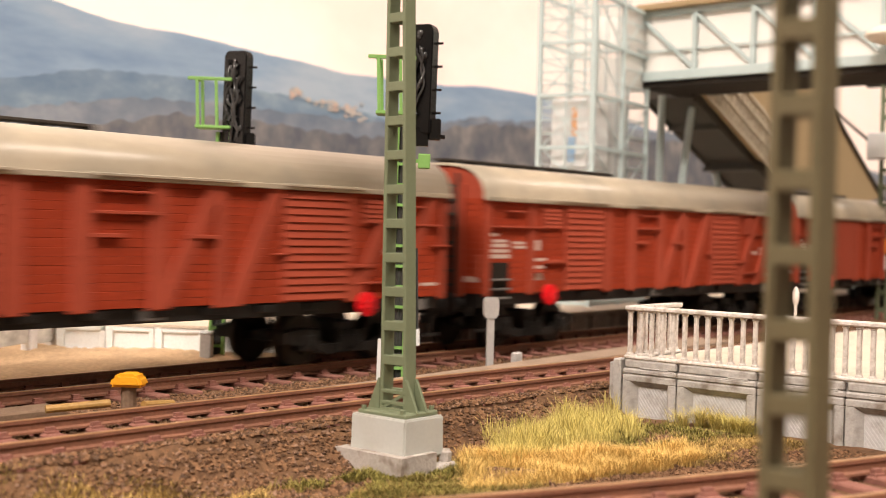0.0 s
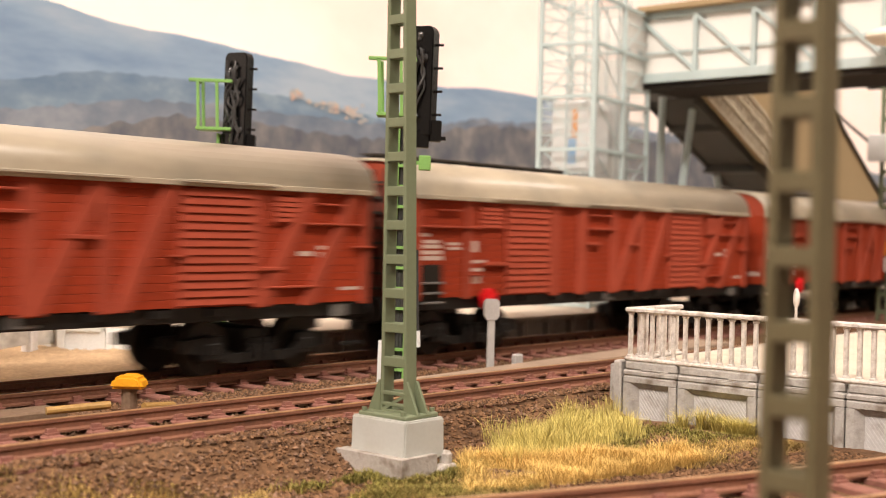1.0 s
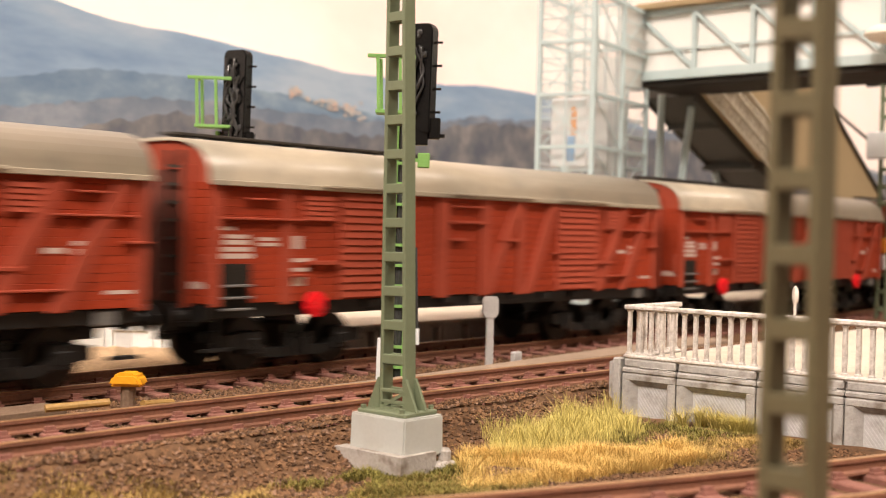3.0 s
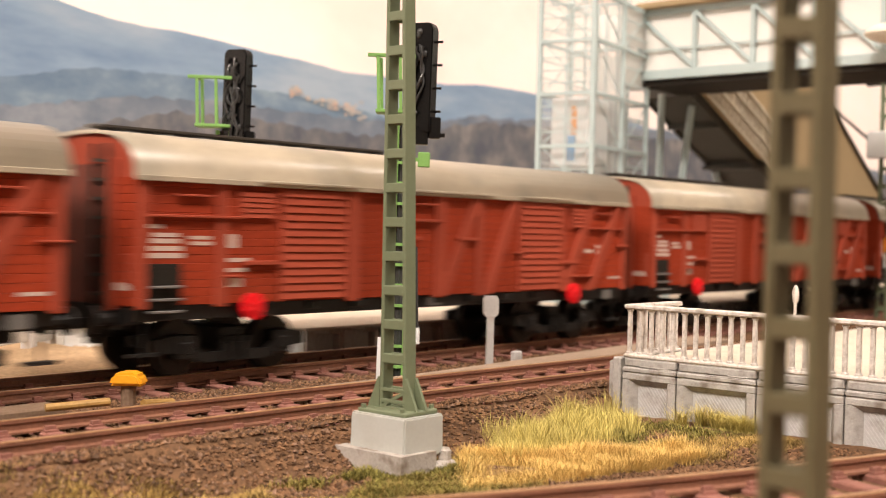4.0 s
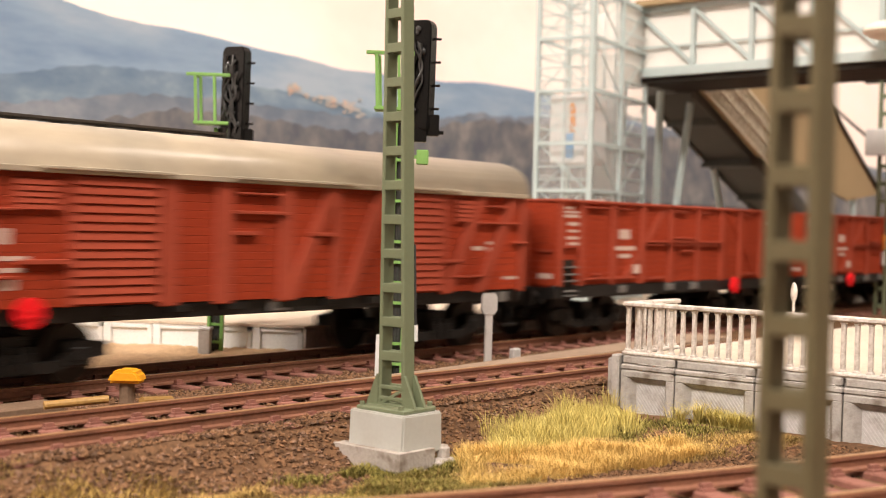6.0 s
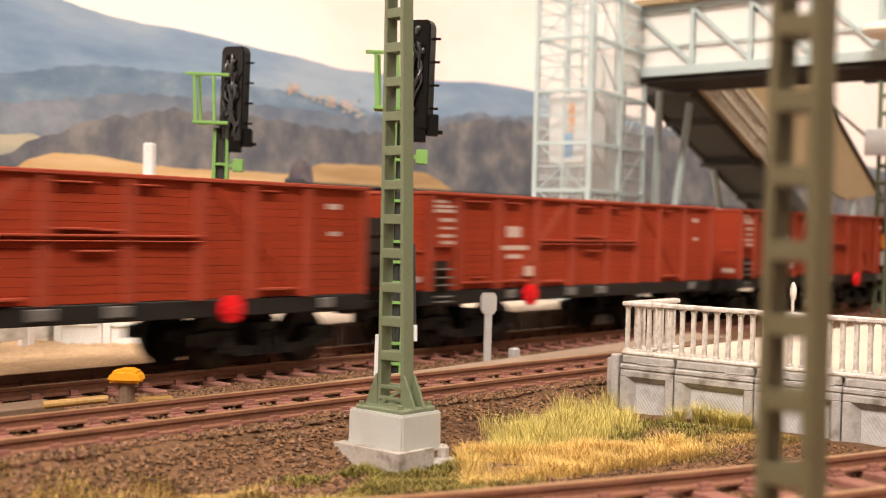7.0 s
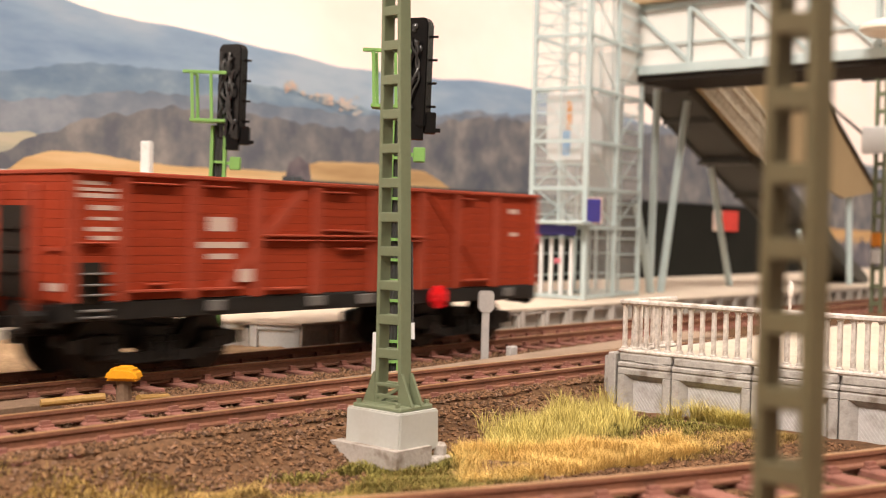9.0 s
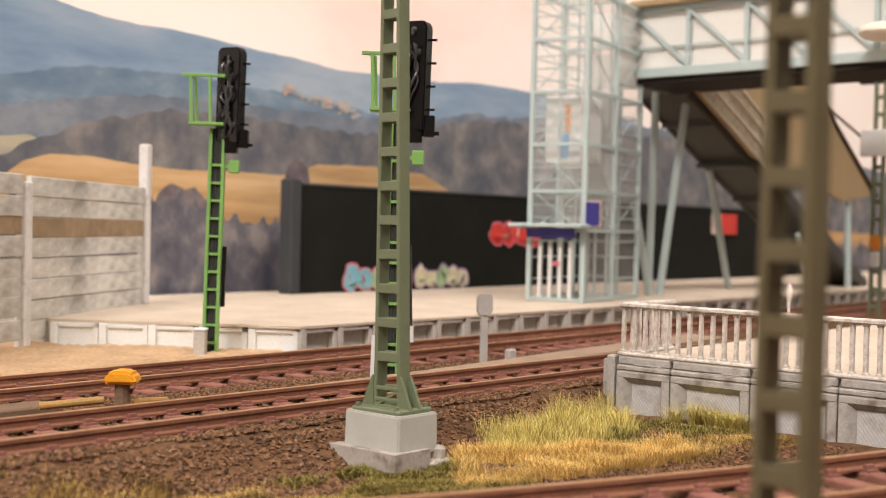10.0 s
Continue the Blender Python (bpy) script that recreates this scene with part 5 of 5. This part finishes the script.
        part("hand_hold", bx(NB(), e * (HALF + 0.3) - 0.5, e * (HALF + 0.3) + 0.5, -15.8, -14.6, 18.5, 24.5, 0.2), "redframe", t)
    bogies(t, 56.9)
    buffers(t, HALF)
    red_disc(t, X(0.160), 13.9)
    return t


OH, OB, OT = 69.7, 15.0, 37.9
OBOARD = mesh_of("side_board", bx(NB(), -OH, OH, -0.4, 0.4, -0.79, 0.79, 0.05), "red")


OEND_BOARD = mesh_of("end_board", bx(NB(), -0.4, 0.4, -SIDE + 0.2, SIDE - 0.2, -0.79, 0.79, 0.05), "red")


def open_wagon():
    t = thing("open_wagon", (0, 0, 0), "red-brown high-sided open goods wagon on black bogies", "goods wagon", "open wagons of the train")
    L = 2 * OH
    def X(u):
        return -OH + L * u
    ys = -SIDE
    n = 14
    st = (OT - OB) / n
    b = bx(NB(), -OH, OH, -SIDE + 0.75, -SIDE + 1.4, OB, OT - 0.2)
    bx(b, -OH, OH, SIDE - 1.4, SIDE - 0.75, OB, OT - 0.2)
    bx(b, -OH, OH, -SIDE + 1, SIDE - 1, OB - 0.6, OB + 0.6)
    part("body", b, "red", t)
    for s in (-1, 1):
        for i in range(n):
            part("side_board", OBOARD, "", t, at=(0, s * (SIDE - 0.35), OB + st * (i + 0.5)))
        part("top_rim", bx(NB(), -OH - 0.5, OH + 0.5, s * SIDE - 1.0, s * SIDE + 1.0, OT - 0.2, OT + 0.7, 0.2), "redframe", t)
    for e in (-1, 1):
        for i in range(n):
            part("end_board", OEND_BOARD, "", t, at=(e * OH, 0, OB + st * (i + 0.5)))
        part("top_rim", bx(NB(), e * OH - 0.8, e * OH + 0.8, -SIDE, SIDE, OT - 0.2, OT + 0.65, 0.2), "redframe", t)
        for y in (-6.5, 6.5):
            part("end_post", bx(NB(), min(e * OH, e * (OH + 1.6)), max(e * OH, e * (OH + 1.6)), y - 1.0, y + 1.0, OB - 3, OT - 2, 0.15), "redframe", t)
        part("hand_hold", bx(NB(), e * (OH + 0.6) - 0.4, e * (OH + 0.6) + 0.4, -15.5, -10.5, 24, 24.6), "redframe", t)
    # rungs over a near-black slab that paints the shade of an end recess
    b = NB()
    for z in (20, 24, 28):
        bar(b, (-OH - 1.7, -4, z), (-OH - 1.7, 4, z), 0.6)
    bx(b, -OH - 1.3, -OH - 0.5, -5.5, 5.5, OB, 32)
    part("end_platform", b, "deck", t)
    def upright(u0, u1, proud=0.8):
        part("side_post", bx(NB(), X(u0), X(u1), ys - proud, ys + 0.2, OB - 0.3, OT - 0.2, 0.18), "redframe", t)
    for u0, u1 in ((0.0, 0.012), (0.072, 0.085), (0.185, 0.2), (0.3, 0.317), (0.42, 0.436), (0.545, 0.56), (0.66, 0.677), (0.755, 0.77), (0.865, 0.88), (0.988, 1.0)):
        upright(u0, u1)
    for u0, u1 in ((0.235, 0.40), (0.86, 0.70)):
        b = NB()
        prism(b, [(X(u0) - 1.5, OB), (X(u0) + 1.5, OB), (X(u1) + 1.5, OT - 1), (X(u1) - 1.5, OT - 1)], ys - 0.4, ys + 0.1)
        part("diagonal_brace", b, "redframe" if u0 < u1 else "red", t)
    for u0, u1, z, h in ((0.32, 0.67, 27.2, 0.5), (0.32, 0.67, 26.2, 0.3), (0.44, 0.5, 28.4, 0.5), (0.5, 0.54, 28.2, 0.5), (0.475, 0.53, 24.4, 0.5), (0.09, 0.17, 36.6, 0.4), (0.21, 0.26, 36.6, 0.4), (0.44, 0.5, 36.6, 0.4), (0.56, 0.6, 36.6, 0.4), (0.78, 0.81, 36.6, 0.4),
                         (0.09, 0.18, 16.6, 0.6), (0.2, 0.28, 16.6, 0.6), (0.33, 0.4, 16.2, 0.6), (0.78, 0.85, 16.6, 0.6), (0.12, 0.15, 17.8, 0.4), (0.012, 0.06, 25.5, 0.4)):
        part("door_rail", bx(NB(), X(u0), X(u1), ys - 1.2, ys, z - h / 2, z + h / 2, 0.12), "redframe", t)
    # no hollow here: the recess's shade is a near-black slab on the boards
    part("step_recess", bx(NB(), X(0.012), X(0.052), ys - 0.45, ys, OB - 0.6, 22), "deck", t)
    for z in (12.2, 13.4, 16.2, 18.0, 20.0):
        part("step", bx(NB(), X(0.02), X(0.056), ys - 1.7, ys, z - 0.2, z + 0.2, 0.1), "labelgrey", t)
    marks(t, [(X(0.014), X(0.05), 35.9, 36.6), (X(0.014), X(0.07), 33.6, 34.4), (X(0.014), X(0.07), 34.8, 35.4), (X(0.032), X(0.07), 31.4, 32.3), (X(0.032), X(0.07), 29.6, 30.2), (X(0.028), X(0.07), 27.6, 28.4), (X(0.034), X(0.07), 26.0, 26.8),
              (X(0.22), X(0.262), 27.9, 30.7), (X(0.205), X(0.285), 24.6, 25.8), (X(0.22), X(0.266), 22.4, 23.5), (X(0.915), X(0.94), 33.4, 34.6), (X(0.92), X(0.94), 27.6, 28.6)], ys)
    marks(t, [(X(0.274), X(0.312), 17.8, 20.4)], ys - 0.45)
    part("end_plate", bx(NB(), -OH - 0.6, -OH - 0.3, -SIDE + 1.4, -SIDE + 6.0, 16.8, 18.2), "white", t, "small white plate")
    b = bx(NB(), -OH - 0.5, OH + 0.5, -16.8, -14.6, 11.4, OB - 0.1, 0.2)
    bx(b, -OH - 0.5, OH + 0.5, 14.6, 16.8, 11.4, OB - 0.1, 0.2)
    bx(b, -OH, -OH + 2, -15, 15, 11, OB - 0.1, 0.2)
    bx(b, OH - 2, OH, -15, 15, 11, OB - 0.1, 0.2)
    bx(b, -OH + 2, OH - 2, -4, 4, 12, OB - 0.6)
    part("underframe", b, "black", t, "black steel underframe")
    for u, w in ((0.22, 4), (0.41, 5), (0.52, 5), (0.9, 4)):
        part("label_holder", bx(NB(), X(u), X(u) + w, -17.4, -16.7, 12.2, 14.4, 0.2), "labelgrey", t)
    bogies(t, 46.0)
    buffers(t, OH)
    return t


# ---- the train: gaps between wagons at the start, and the way it has gone ----
GAP0, PC, PO = 225.5, 183.24, 160.5
OPEN0 = 1586.0
SPEED = 209.02
JERK = ((0, 1.5), (0.4, -2), (0.5, -3.8), (0.9, 1), (1.2, 1.5), (1.5, -3.5), (1.8, 0.5), (2.5, -3.5), (2.7, 3), (4, 0.7), (4.3, -2), (5, 1.4), (5.5, -1), (7, 2.5), (7.4, 0), (7.5, -3.5), (8, 1.5), (8.5, -2.3), (8.6, 0.3), (9, 0.5), (9.4, -2.5), (9.5, -5.2), (10, 0))
TRAVEL = [(t, SPEED * t + d) for t, d in JERK]
train = []
cw = covered_wagon()
for k in range(-1, 7):
    w = cw if k == -1 else copy_thing(cw, Matrix.Identity(4))
    train.append((w, GAP0 + k * PC + PC / 2))
for k in (0, 5):
    red_disc(train[k][0], 56.4, 13.6)
ow = open_wagon()
for k in range(4):
    w = ow if k == 0 else copy_thing(ow, Matrix.Identity(4))
    train.append((w, OPEN0 + k * PO))
for k, u in enumerate((0.72, 0.281, 0.715, 0.705)):
    red_disc(train[8 + k][0], -OH + 2 * OH * u, 13.0, -SIDE - 1.8)


def motions():
    for w, x0 in train:
        walk(w, [(t, pose((x0 - s) * K, FAR_Y * K, 0)) for t, s in TRAVEL])
    # wheels roll with the way gone, in steps of one thirtieth of a second
    times = [i / 30 for i in range(301)]
    gone = np.interp(times, [t for t, s in TRAVEL], [s for t, s in TRAVEL])
    for w, x0 in train:
        for bo in w.children:
            if bo.name.startswith("bogie"):
                for ws in bo.children:
                    if not ws.name.startswith("wheelset"):
                        continue
                    c = ws.matrix_basis.translation.copy()
                    walk(ws, [(t, Matrix.Translation(c) @ Matrix.Rotation(-s / 5.6, 4, "Y")) for t, s in zip(times, gone)])


motions()
